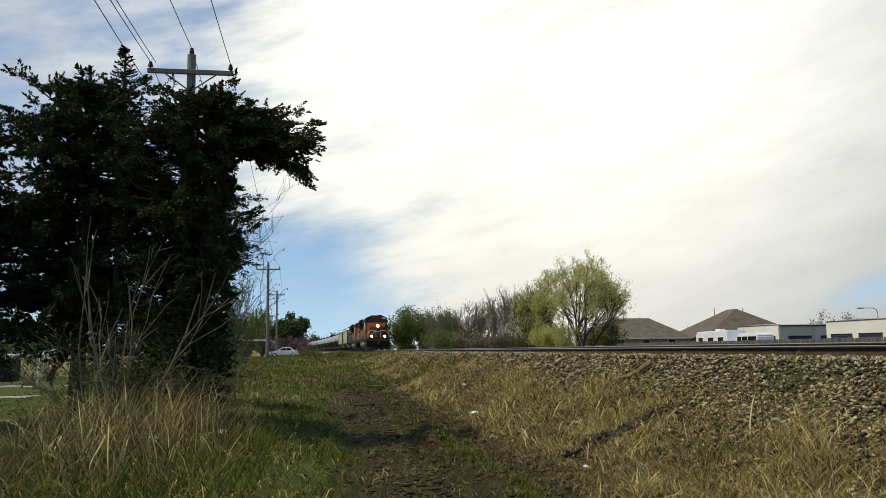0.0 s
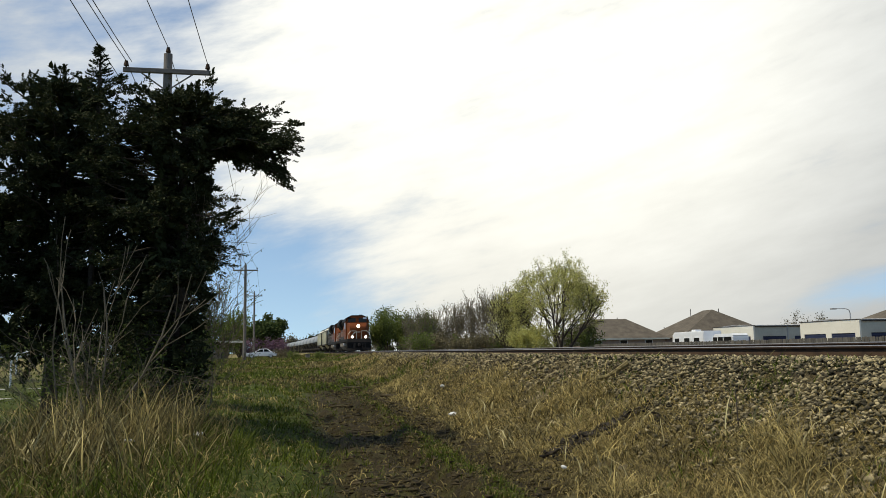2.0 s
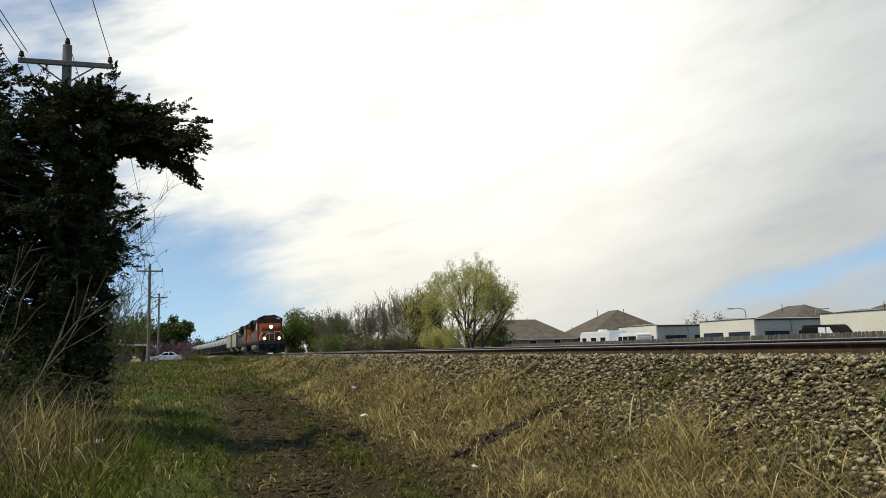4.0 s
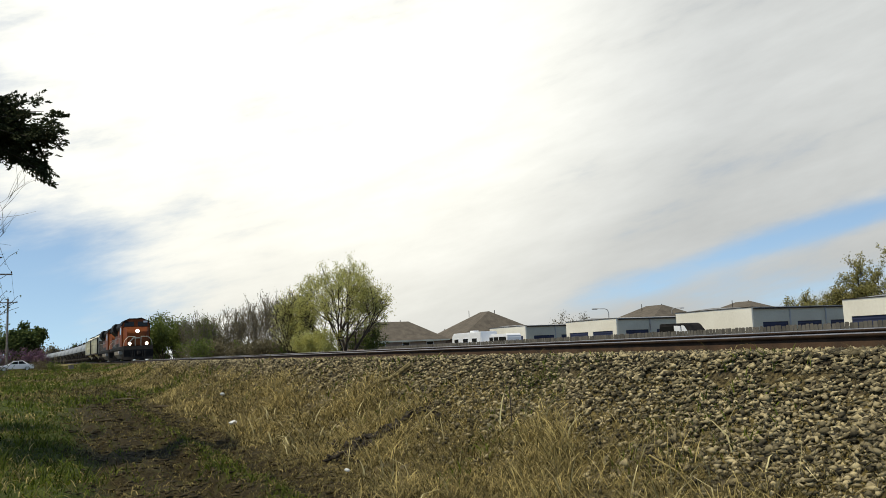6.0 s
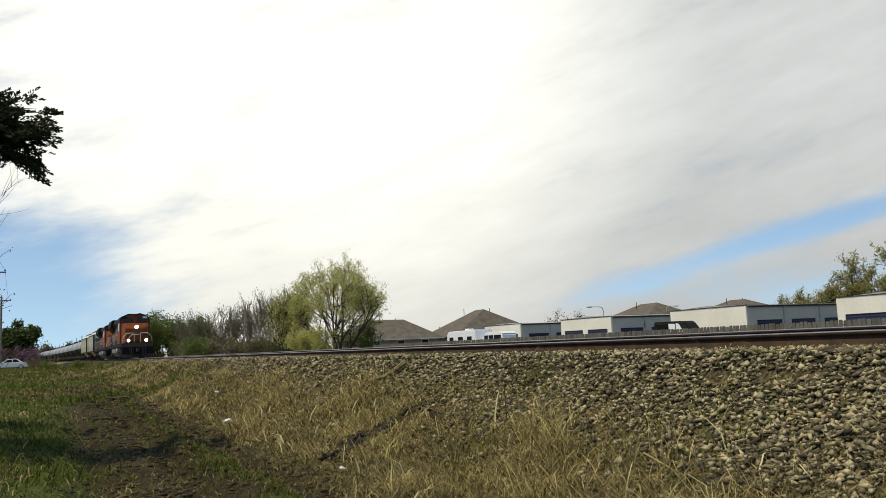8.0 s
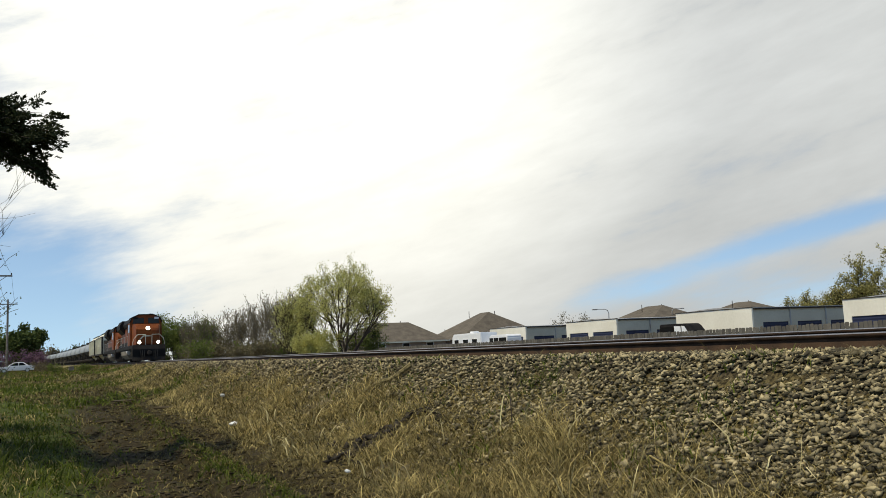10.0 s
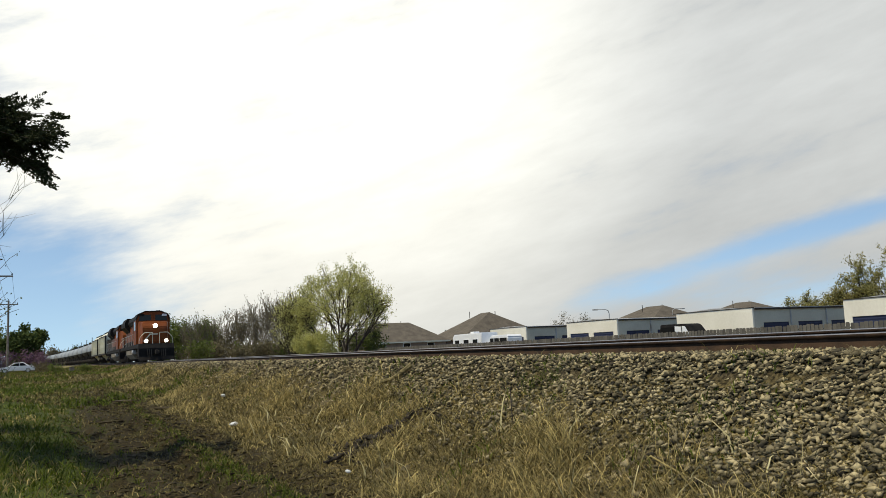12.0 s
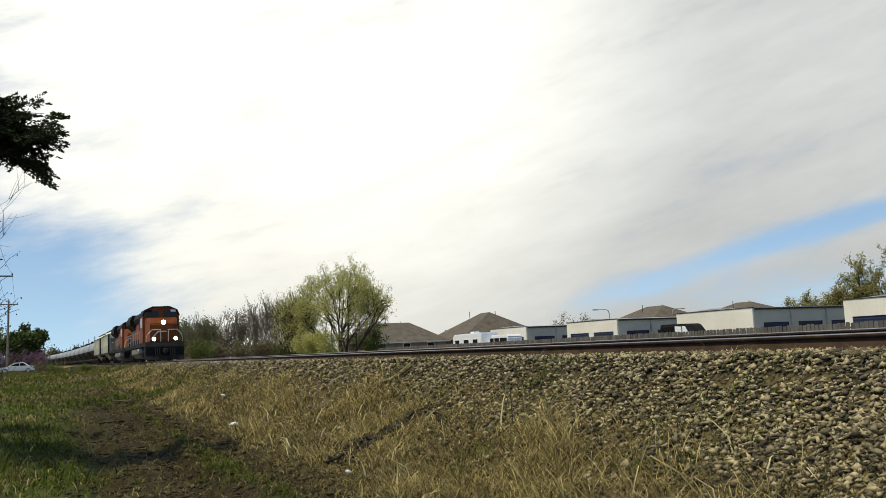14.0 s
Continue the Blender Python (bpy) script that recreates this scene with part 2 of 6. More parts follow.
def part(name, bm, mat, parent=None, label="", smooth=False):
    me = bpy.data.meshes.new(name)
    bm.to_mesh(me)
    bm.free()
    me.materials.append(mat)
    if smooth:
        for p in me.polygons:
            p.use_smooth = True
    ob = new(name, me)
    ob.parent = parent
    if label:
        ob["label"] = label
    return ob


def thing(name, label, category, m=None, group="", kind=""):
    ob = new(name)
    ob.empty_display_size = 0.2
    if m is not None:
        ob.matrix_basis = m
    return tagged(ob, label, category, group, kind)


def add_box(bm, lo, hi, bevel=0.0, m=None):
    """A box from corner to corner; its edges are rounded by bevel."""
    lo, hi = Vector(lo), Vector(hi)
    made = bmesh.ops.create_cube(bm, size=1.0, matrix=Matrix.Translation((lo + hi) / 2) @ Matrix.Diagonal((*(hi - lo), 1)))
    vs = made["verts"]
    if bevel:
        es = list({e for v in vs for e in v.link_edges})
        r = bmesh.ops.bevel(bm, geom=es, offset=bevel, segments=2, affect="EDGES", profile=0.5)
        vs = list({v for f in r["faces"] for v in f.verts} | {v for v in vs if v.is_valid})
    if m is not None:
        bmesh.ops.transform(bm, matrix=m, verts=vs)
    return vs


def add_tube(bm, a, b, r1, r2=None, seg=10):
    """A round bar from a to b."""
    a, b = Vector(a), Vector(b)
    d = b - a
    m = Matrix.Translation((a + b) / 2) @ d.to_track_quat("Z", "Y").to_matrix().to_4x4()
    return bmesh.ops.create_cone(bm, cap_ends=True, segments=seg, radius1=r1, radius2=r1 if r2 is None else r2, depth=d.length, matrix=m)["verts"]


def add_prism(bm, outline, axis, lo, hi):
    """An outline of 2D points, drawn out along the axis from lo to hi. axis x: points are (y, z); y: (x, z); z: (x, y)."""
    def at(p, s):
        return {"x": (s, p[0], p[1]), "y": (p[0], s, p[1]), "z": (p[0], p[1], s)}[axis]
    a = [bm.verts.new(at(p, lo)) for p in outline]
    b = [bm.verts.new(at(p, hi)) for p in outline]
    n = len(outline)
    fs = [bm.faces.new(a), bm.faces.new(b[::-1])]
    for i in range(n):
        fs.append(bm.faces.new((a[i], b[i], b[(i + 1) % n], a[(i + 1) % n])))
    bmesh.ops.recalc_face_normals(bm, faces=fs)
    return a + b


def box_part(name, lo, hi, mat, parent=None, label="", bevel=0.0, m=None):
    bm = bmesh.new()
    add_box(bm, lo, hi, bevel, m)
    return part(name, bm, mat, parent, label)


def tube_part(name, a, b, r1, mat, parent=None, label="", r2=None, seg=10):
    bm = bmesh.new()
    add_tube(bm, a, b, r1, r2, seg)
    return part(name, bm, mat, parent, label, smooth=False)


# ---- the lie of the land ----
TRACK_X, BEND_Y, BEND_R = 8.0, 70.0, 4000.0
BED, RAIL_TOP = 1.28, 1.475


def track_x(y):
    y = np.asarray(y, dtype=float)
    return TRACK_X - np.maximum(y - BEND_Y, 0.0) ** 2 / (2 * BEND_R)


def smooth(a, b, v):
    s = np.clip((np.asarray(v, dtype=float) - a) / (b - a), 0, 1)
    return s * s * (3 - 2 * s)


def ground_z(x, y):
    """Height of the ground: a lane in a shallow ditch, the railway bank beside it, flat land all round."""
    x, y = np.asarray(x, dtype=float), np.asarray(y, dtype=float)
    d = track_x(y) - x
    base = 0.72 * smooth(22, 80, y)
    left = np.clip((4.75 - d) / 2.75, 0, 1)
    left = left * left * (1.5 - 0.5 * left)
    right_base = 0.45
    z_left = base + (BED - base) * left
    z_right = right_base + (BED - right_base) * np.clip((4.4 + d) / 2.5, 0, 1)
    z = np.where(d > 0, z_left, z_right)
    near = smooth(60, 25, y) * smooth(-30, 0, y)
    off = (d > 2.2)
    lane = smooth(0.1, 0.6, x) * smooth(1.86, 1.66, x) + 0.8 * np.exp(-((x - 2.65) / 0.28) ** 2)
    z = z - 0.11 * lane * near
    z = z + near * 0.05 * np.exp(-((x - 2.05) / 0.22) ** 2)
    wander = 0.10 * np.sin(0.42 * y + 0.6) + 0.04 * np.sin(1.3 * y)
    for rut in (0.62, 1.72):
        z = z - near * 0.065 * np.exp(-((x - rut - wander) / 0.13) ** 2)
        z = z + near * 0.055 * np.exp(-((x - rut - 0.24 - wander) / 0.09) ** 2) * (0.6 + 0.4 * np.sin(2.1 * y + 3 * rut))
    z = z + 0.22 * smooth(0.4, -1.6, x) * near
    wob = 0.05 * np.sin(1.7 * x + 0.9 * y) * np.sin(0.6 * y - 0.8 * x) + 0.025 * np.sin(4.1 * x - 2.3 * y + 1.0) + 0.018 * np.sin(7.3 * y + 3.1 * x)
    far = smooth(120, 40, np.abs(x)) * smooth(200, 60, y)
    rough = (0.022 * np.sin(9.1 * x + 2.0 * np.sin(3.3 * y)) * np.sin(6.3 * y + 1.7 * x) + 0.015 * np.sin(14.3 * x - 9.7 * y)) * near * off
    return z + wob * off * far + rough


def ground_material():
    m = bpy.data.materials.new("ground")
    m.use_nodes = True
    nt = m.node_tree
    n, l = nt.nodes, nt.links
    p = n["Principled BSDF"]
    geo = n.new("ShaderNodeNewGeometry")
    sep = n.new("ShaderNodeSeparateXYZ")
    l.new(geo.outputs["Position"], sep.inputs[0])

    def noise_node(scale, detail=5):
        t = n.new("ShaderNodeTexNoise")
        l.new(geo.outputs["Position"], t.inputs[0])
        t.inputs["Scale"].default_value, t.inputs["Detail"].default_value = scale, detail
        return t.outputs[0]

    def rng(v, a, b):
        r = n.new("ShaderNodeMapRange")
        r.interpolation_type = "SMOOTHSTEP"
        l.new(v, r.inputs[0])
        r.inputs[1].default_value, r.inputs[2].default_value = a, b
        return r.outputs[0]

    def mix(f, a, b):
        x = n.new("ShaderNodeMix")
        x.data_type = "RGBA"
        l.new(f, x.inputs["Factor"])
        for s, v in (("A", a), ("B", b)):
            if isinstance(v, tuple):
                x.inputs[s].default_value = (*v, 1)
            else:
                l.new(v, x.inputs[s])
        return x.outputs["Result"]

    def ma(op, a, b, c=None):
        x = n.new("ShaderNodeMath")
        x.operation = op
        for i, v in enumerate((a, b, c)):
            if v is None:
                continue
            if isinstance(v, (int, float)):
                x.inputs[i].default_value = v
            else:
                l.new(v, x.inputs[i])
        return x.outputs[0]

    coarse, medium, fine = noise_node(0.35, 6), noise_node(2.2, 6), noise_node(28, 4)
    wander = ma("MULTIPLY_ADD", medium, 1.6, ma("ADD", sep.outputs[0], -0.8))
    soil = mix(rng(fine, 0.3, 0.7), (0.009, 0.007, 0.003), (0.050, 0.037, 0.014))
    soil = mix(rng(medium, 0.5, 0.66), soil, (0.045, 0.042, 0.011))
    turf = mix(rng(fine, 0.35, 0.65), (0.022, 0.036, 0.006), (0.075, 0.088, 0.018))
    turf = mix(rng(coarse, 0.58, 0.72), turf, (0.15, 0.125, 0.055))
    thatch = mix(rng(fine, 0.3, 0.7), (0.026, 0.020, 0.008), (0.17, 0.13, 0.048))
    thatch = mix(rng(medium, 0.52, 0.7), thatch, (0.12, 0.098, 0.06))
    # near-black, so shade between the ballast stones is put into this colour
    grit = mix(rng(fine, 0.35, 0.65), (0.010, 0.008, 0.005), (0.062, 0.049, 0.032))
    c = mix(rng(wander, 0.1, 0.7), turf, soil)
    c = mix(rng(wander, 2.6, 3.6), c, thatch)
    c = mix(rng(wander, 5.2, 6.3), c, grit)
    c = mix(rng(wander, 10.0, 12.0), c, thatch)
    far = rng(sep.outputs[1], 28, 75)
    side = rng(wander, 3.5, 5.0)
    field = mix(side, mix(rng(medium, 0.4, 0.62), (0.125, 0.115, 0.038), (0.215, 0.168, 0.076)), c)
    c = mix(far, c, field)
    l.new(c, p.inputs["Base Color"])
    p.inputs["Roughness"].default_value = 0.95
    p.inputs["Specular IOR Level"].default_value = 0.15
    b = n.new("ShaderNodeBump")
    b.inputs["Strength"].default_value, b.inputs["Distance"].default_value = 0.7, 0.06
    l.new(ma("MULTIPLY_ADD", fine, 0.5, medium), b.inputs["Height"])
    l.new(b.outputs[0], p.inputs["Normal"])
    return m


def build_ground():
    xs = np.concatenate([[-2500, -900, -400, -200, -110, -70, -48, -34, -25], np.arange(-20, -4, 0.8), np.arange(-4, 0, 0.16), np.arange(0, 3.4, 0.09), np.arange(3.4, 7, 0.16),
                         np.arange(7, 14, 0.4), [15, 17, 20, 25, 32, 42, 60, 90, 140, 220, 400, 900, 2500]])
    ys = np.concatenate([[-2500, -600, -200, -80, -40, -20, -10, -4], np.arange(0, 24, 0.2), np.arange(24, 60, 0.6), np.arange(60, 130, 2.5),
                         np.arange(130, 420, 10), [450, 520, 650, 900, 1400, 2600, 4500]])
    X, Y = np.meshgrid(xs, ys)
    Z = ground_z(X, Y)
    nx, ny = len(xs), len(ys)
    i = np.arange(nx * ny).reshape(ny, nx)
    faces = np.stack([i[:-1, :-1], i[:-1, 1:], i[1:, 1:], i[1:, :-1]], -1).reshape(-1, 4)
    ob = link_mesh("ground", np.stack([X, Y, Z], -1).reshape(-1, 3), faces, ground_material(), smooth=True)
    return tagged(ob, "rough trackside ground with a muddy lane and dry grass bank", "ground", kind="structure")


build_ground()


# ---- railway track ----
def on_track(y):
    """Pose on the track at y along it: x across, y along it, z from the top of the rail."""
    x = float(track_x(y))
    slope = max(y - BEND_Y, 0.0) / BEND_R
    return pose(x, y, RAIL_TOP, 0, 0, math.degrees(math.atan(slope)))


def build_rail(side):
    # flat-bottomed rail, foot to head, swept along the line; the outer rail stands higher in the bend
    cx, up = side * 0.755, 0.045 if side > 0 else 0.0
    foot = [(-0.07, -0.18), (0.07, -0.18), (0.07, -0.168), (0.012, -0.145), (0.010, -0.05), (-0.010, -0.05), (-0.012, -0.145), (-0.07, -0.168)]
    head = [(-0.036, -0.038), (-0.012, -0.051), (0.012, -0.051), (0.036, -0.038), (0.036, -0.012), (0.026, 0.0), (-0.026, 0.0), (-0.036, -0.012)]
    ys = np.concatenate([np.arange(-60, 100, 4.0), np.arange(100, 460, 8.0)])
    ob = thing("rail", "rusty steel rail with a bright worn head on ballast", "rail", group="rails of the track")
    for name, prof, mat in (("web", foot, "rail_side"), ("head", head, "rail_side")):
        verts, faces, k = [], [], len(prof)
        for y in ys:
            m = on_track(y)
            for px, pz in prof:
                verts.append(m @ Vector((cx + px, 0, pz + up)))
        for j in range(len(ys) - 1):
            for i in range(k):
                a, b = j * k + i, j * k + (i + 1) % k
                faces.append((a, b, b + k, a + k))
        o = link_mesh(name, verts, faces, M[mat], ob)
        if name == "head":
            o.data.materials.append(M["rail_head"])
            idx = np.zeros(len(faces), dtype=np.int32)
            for j in range(len(ys) - 1):
                idx[j * k + 5:j * k + 7] = 1
            o.data.polygons.foreach_set("material_index", idx)
    return ob


RAILS = [build_rail(s) for s in (-1, 1)]


# ---- the train: front at negative y, middle of the vehicle at y 0, z from the top of the rail ----
AXLES = []


def wheelset(parent, y, r=0.51):
    bm = bmesh.new()
    add_tube(bm, (-0.78, 0, 0), (0.78, 0, 0), 0.09)
    for s in (-1, 1):
        add_tube(bm, (s * 0.70, 0, 0), (s * 0.83, 0, 0), r, seg=24)
        add_tube(bm, (s * 0.67, 0, 0), (s * 0.70, 0, 0), r + 0.025, seg=24)
        add_box(bm, (s * 0.84 - 0.02, -0.04, -r * 0.8), (s * 0.84 + 0.02, 0.04, r * 0.8))
    ob = part("wheelset", bm, M["steel_dark"], parent)
    ob.location = (0, y, r)
    AXLES.append(ob)
    return ob


def truck(parent, y, spacing, count):
    span = spacing * (count - 1) / 2
    for s in (-1, 1):
        bm = bmesh.new()
        pts = [(y - span - 0.45, 0.62), (y - span - 0.3, 0.85), (y - spacing * 0.3, 0.98), (y + spacing * 0.3, 0.98), (y + span + 0.3, 0.85),
               (y + span + 0.45, 0.62), (y + span - 0.2, 0.5), (y + 0.35, 0.36), (y - 0.35, 0.36), (y - span + 0.2, 0.5)]
        add_prism(bm, pts, "x", s * 1.0 - 0.09, s * 1.0 + 0.09)
        for k in range(count):
            add_box(bm, (s * 1.12 - 0.08, y - span + k * spacing - 0.16, 0.36), (s * 1.12 + 0.08, y - span + k * spacing + 0.16, 0.68), 0.03)
        part("truck_frame", bm, M["steel_dark"], parent)
    for k in range(count):
        wheelset(parent, y - span + k * spacing, 0.51 if count == 3 else 0.44)


def build_locomotive():
    ob = thing("locomotive", "orange and black diesel freight locomotive with lit headlights", "locomotive", group="locomotives")
    L = 11.3
    # platform and anti-climber
    bm = bmesh.new()
    add_box(bm, (-1.52, -L + 0.5, 1.25), (1.52, L - 0.5, 1.62), 0.04)
    add_box(bm, (-1.2, -8.5, 1.0), (1.2, 8.5, 1.25))
    part("platform", bm, M["black_paint"], ob)
    bm = bmesh.new()
    add_prism(bm, [(-L + 0.55, 1.6), (-L + 0.12, 1.6), (-L - 0.02, 1.2), (-L + 0.05, 0.5), (-L - 0.12, 0.14), (-L + 0.25, 0.14), (-L + 0.55, 0.6)], "x", -1.5, 1.5)
    part("pilot", bm, M["black_paint"], ob, "black steel pilot with a plough")
    for s in (-1, 1):
        bm = bmesh.new()
        for k in range(4):
            add_box(bm, (s * 1.2 - 0.3, -L + 0.55 + 0.02 * k, 0.35 + 0.3 * k), (s * 1.2 + 0.3, -L + 0.85, 0.39 + 0.3 * k))
        add_box(bm, (s * 1.52 - 0.02, -L + 0.5, 0.3), (s * 1.52 + 0.02, -L + 0.9, 1.6))
        part("steps", bm, M["steel_dark"], ob)
    bm = bmesh.new()
    add_box(bm, (-0.16, -L - 0.75, 0.72), (0.16, -L + 0.1, 0.98), 0.05)
    add_box(bm, (-0.2, -L - 0.85, 0.66), (0.05, -L - 0.6, 1.04), 0.05)
    part("coupler", bm, M["steel_dark"], ob)
    for s in (-1, 1):
        for k in range(3):
            tube_part("air_hose", (s * (0.45 + 0.16 * k), -L - 0.02, 1.1), (s * (0.42 + 0.16 * k), -L - 0.16, 0.45), 0.03, M["rubber"], ob, seg=6)
    # nose, its top sloping back to the windscreen
    bm = bmesh.new()
    vs = add_prism(bm, [(-L + 1.35, 1.62), (-L + 1.2, 1.75), (-L + 1.2, 3.15), (-L + 1.55, 3.62), (-L + 3.0, 3.75), (-L + 3.0, 1.62)], "x", -1.35, 1.35)
    for v in vs:
        if v.co.y < -L + 1.6:
            v.co.x *= 0.80
    bmesh.ops.bevel(bm, geom=bm.edges[:], offset=0.06, segments=2, affect="EDGES")
    nose = part("nose", bm, M["orange"], ob)
    box_part("door_panel", (0.25, -L + 1.17, 1.7), (0.85, -L + 1.22, 3.0), M["orange"], nose, bevel=0.01)
    bm = bmesh.new()
    for s in (-1, 1):
        add_prism(bm, [(s * 1.02, 1.78), (s * 1.02, 1.92), (s * 0.45, 2.55), (s * 0.0, 2.55), (s * 0.0, 2.45), (s * 0.4, 2.45)], "y", -L + 1.185, -L + 1.2)
    part("nose_stripe", bm, M["cream_paint"], nose, "pale yellow stripe painted across the nose")
    # cab
    bm = bmesh.new()
    add_prism(bm, [(-1.5, 1.62), (-1.5, 3.95), (-1.3, 4.42), (-0.7, 4.68), (0.7, 4.68), (1.3, 4.42), (1.5, 3.95), (1.5, 1.62)], "y", -L + 3.0, -L + 5.6)
    bmesh.ops.bevel(bm, geom=bm.edges[:], offset=0.03, segments=1, affect="EDGES")
    cab = part("cab", bm, M["orange"], ob)
    bm = bmesh.new()
    add_prism(bm, [(-1.56, 3.92), (-1.36, 4.44), (-0.72, 4.73), (0.72, 4.73), (1.36, 4.44), (1.56, 3.92), (1.48, 3.92), (1.28, 4.38), (0.7, 4.66), (-0.7, 4.66), (-1.28, 4.38), (-1.48, 3.92)], "y", -L + 2.85, -L + 5.7)
    part("cab_roof", bm, M["black_paint"], cab, "black cab roof")
    bm = bmesh.new()
    add_prism(bm, [(-1.4, 3.74), (-1.36, 4.1), (-1.2, 4.42), (-0.68, 4.64), (0.68, 4.64), (1.2, 4.42), (1.36, 4.1), (1.4, 3.74)], "y", -L + 2.945, -L + 2.97)
    part("cab_front", bm, M["orange"], cab, "orange upper cab front")
    for s in (-1, 1):
        bm = bmesh.new()
        add_prism(bm, [(s * 0.2, 3.84), (s * 1.26, 3.80), (s * 1.18, 4.24), (s * 0.75, 4.36), (s * 0.2, 4.36)], "y", -L + 2.925, -L + 2.943)
        part("windscreen", bm, M["glass"], cab, "dark windscreen pane")
        box_part("side_window", (s * 1.5 - 0.015, -L + 3.5, 2.95), (s * 1.5 + 0.015, -L + 4.9, 3.75), M["glass"], cab, "dark side window")
        # the right board is painted white as a window reflection
        box_part("number_board", (s * 1.0 - 0.22, -L + 2.88, 4.24), (s * 1.0 + 0.22, -L + 2.922, 4.44), M["white_paint"] if s > 0 else M["black_paint"], cab, bevel=0.01)
    # lights
    for x, z, r in ((0.0, 3.26, 0.19), (-0.86, 1.86, 0.15), (0.86, 1.86, 0.15)):
        y = -L + 1.3 if z > 3 else -L + 0.42
        bm = bmesh.new()
        add_tube(bm, (x, y, z), (x, y - 0.16, z), r + 0.03, seg=16)
        if z < 3:
            add_box(bm, (x - 0.08, y - 0.1, 1.6), (x + 0.08, y, z))
        housing = part("headlight" if z > 3 else "ditch_light", bm, M["steel_dark"], ob)
        bm = bmesh.new()
        add_tube(bm, (x, y - 0.161, z), (x, y - 0.2, z), r, r * 0.8, seg=16)
        part("lens", bm, M["lamp_on"], housing, "lit white lamp lens")
    # long hood with radiator wings, fans, doors
    bm = bmesh.new()
    add_prism(bm, [(-0.95, 1.62), (-0.95, 4.15), (-0.8, 4.5), (0.8, 4.5), (0.95, 4.15), (0.95, 1.62)], "y", -L + 5.6, L - 1.2)
    hood = part("hood", bm, M["orange"], ob)
    bm = bmesh.new()
    add_prism(bm, [(-1.05, 3.75), (-1.2, 4.1), (-1.05, 4.55), (1.05, 4.55), (1.2, 4.1), (1.05, 3.75)], "y", -L + 5.55, L - 6.5)
    add_prism(bm, [(-0.98, 3.2), (-1.5, 3.75), (-1.5, 4.2), (-1.25, 4.68), (1.25, 4.68), (1.5, 4.2), (1.5, 3.75), (0.98, 3.2)], "y", L - 6.5, L - 1.4)
    part("hood_roof", bm, M["black_paint"], hood, "black hood roof with radiator wings")
    for s in (-1, 1):
        for k in range(13):
            y = -L + 6.2 + k * 0.95
            box_part("hood_door", (s * 0.955 - 0.012, y, 2.2), (s * 0.955 + 0.012, y + 0.86, 3.4), M["orange"], hood, bevel=0.008)
        # dark strip and box put the side's shade and grime into the colour
        box_part("hood_skirt", (s * 0.955 - 0.02, -L + 5.62, 1.63), (s * 0.955 + 0.02, L - 1.25, 2.17), M["black_paint"], hood, "black strip for shade and weathering low on the hood")
        box_part("brake_box", (s * 1.15 - 0.25, -L + 5.7, 2.6), (s * 1.15 + 0.25, -L + 7.4, 3.6), M["steel_dark"], hood, "equipment box darkened for shade and weathering", bevel=0.04)
    for k in range(3):
        bm = bmesh.new()
        add_tube(bm, (0, L - 5.6 + k * 1.6, 4.6), (0, L - 5.6 + k * 1.6, 4.76), 0.66, seg=20)
        part("radiator_fan", bm, M["steel_dark"], hood)
    bm = bmesh.new()
    add_box(bm, (-0.25, -1.0, 4.4), (0.25, 0.4, 4.72), 0.05)
    part("exhaust_stack", bm, M["black_paint"], hood)
    bm = bmesh.new()
    for k in range(3):
        add_tube(bm, (0.5 + 0.12 * k, -L + 5.2, 4.82), (0.5 + 0.12 * k, -L + 4.8 - 0.1 * k, 4.82), 0.02, 0.07, seg=8)
    add_box(bm, (0.42, -L + 5.1, 4.66), (0.86, -L + 5.2, 4.84))
    part("horn", bm, M["steel_dark"], cab)
    # fuel tank and air tanks
    bm = bmesh.new()
    add_prism(bm, [(-1.45, 1.2), (-1.45, 0.75), (-1.1, 0.32), (1.1, 0.32), (1.45, 0.75), (1.45, 1.2)], "y", -3.6, 3.4)
    # this pale colour carries both dust and the sunlight on the tank's side
    part("fuel_tank", bm, M["dusty_paint"], ob, "dusty grey fuel tank paled for sunlight")
    for s in (-1, 1):
        tube_part("air_tank", (s * 1.3, -4.9, 1.0), (s * 1.3, -3.8, 1.0), 0.22, M["grey_paint"], ob, seg=12)
    truck(ob, -L + 3.9, 2.1, 3)
    truck(ob, L - 3.9, 2.1, 3)
    # handrails, one a side and one across the front
    for s in (-1, 1):
        bm = bmesh.new()
        add_tube(bm, (s * 1.5, -L + 5.8, 2.65), (s * 1.5, L - 1.0, 2.65), 0.022, seg=6)
        for k in range(9):
            y = -L + 5.8 + k * (2 * L - 6.8) / 8
            add_tube(bm, (s * 1.5, y, 1.62), (s * 1.5, y, 2.65), 0.02, seg=6)
        part("handrail", bm, M["grey_paint"], ob)
        bm = bmesh.new()
        pts = [(s * 1.45, -L + 0.5, 0.5), (s * 1.45, -L + 0.45, 1.9), (s * 1.35, -L + 0.42, 2.25), (s * 1.0, -L + 0.42, 2.62), (s * 0.3, -L + 0.42, 2.62), (s * 0.3, -L + 0.45, 1.62)]
        for a, b in zip(pts, pts[1:]):
            add_tube(bm, a, b, 0.028, seg=6)
        part("front_handrail", bm, M["cream_paint"], ob, "pale painted front handrail")
    return ob


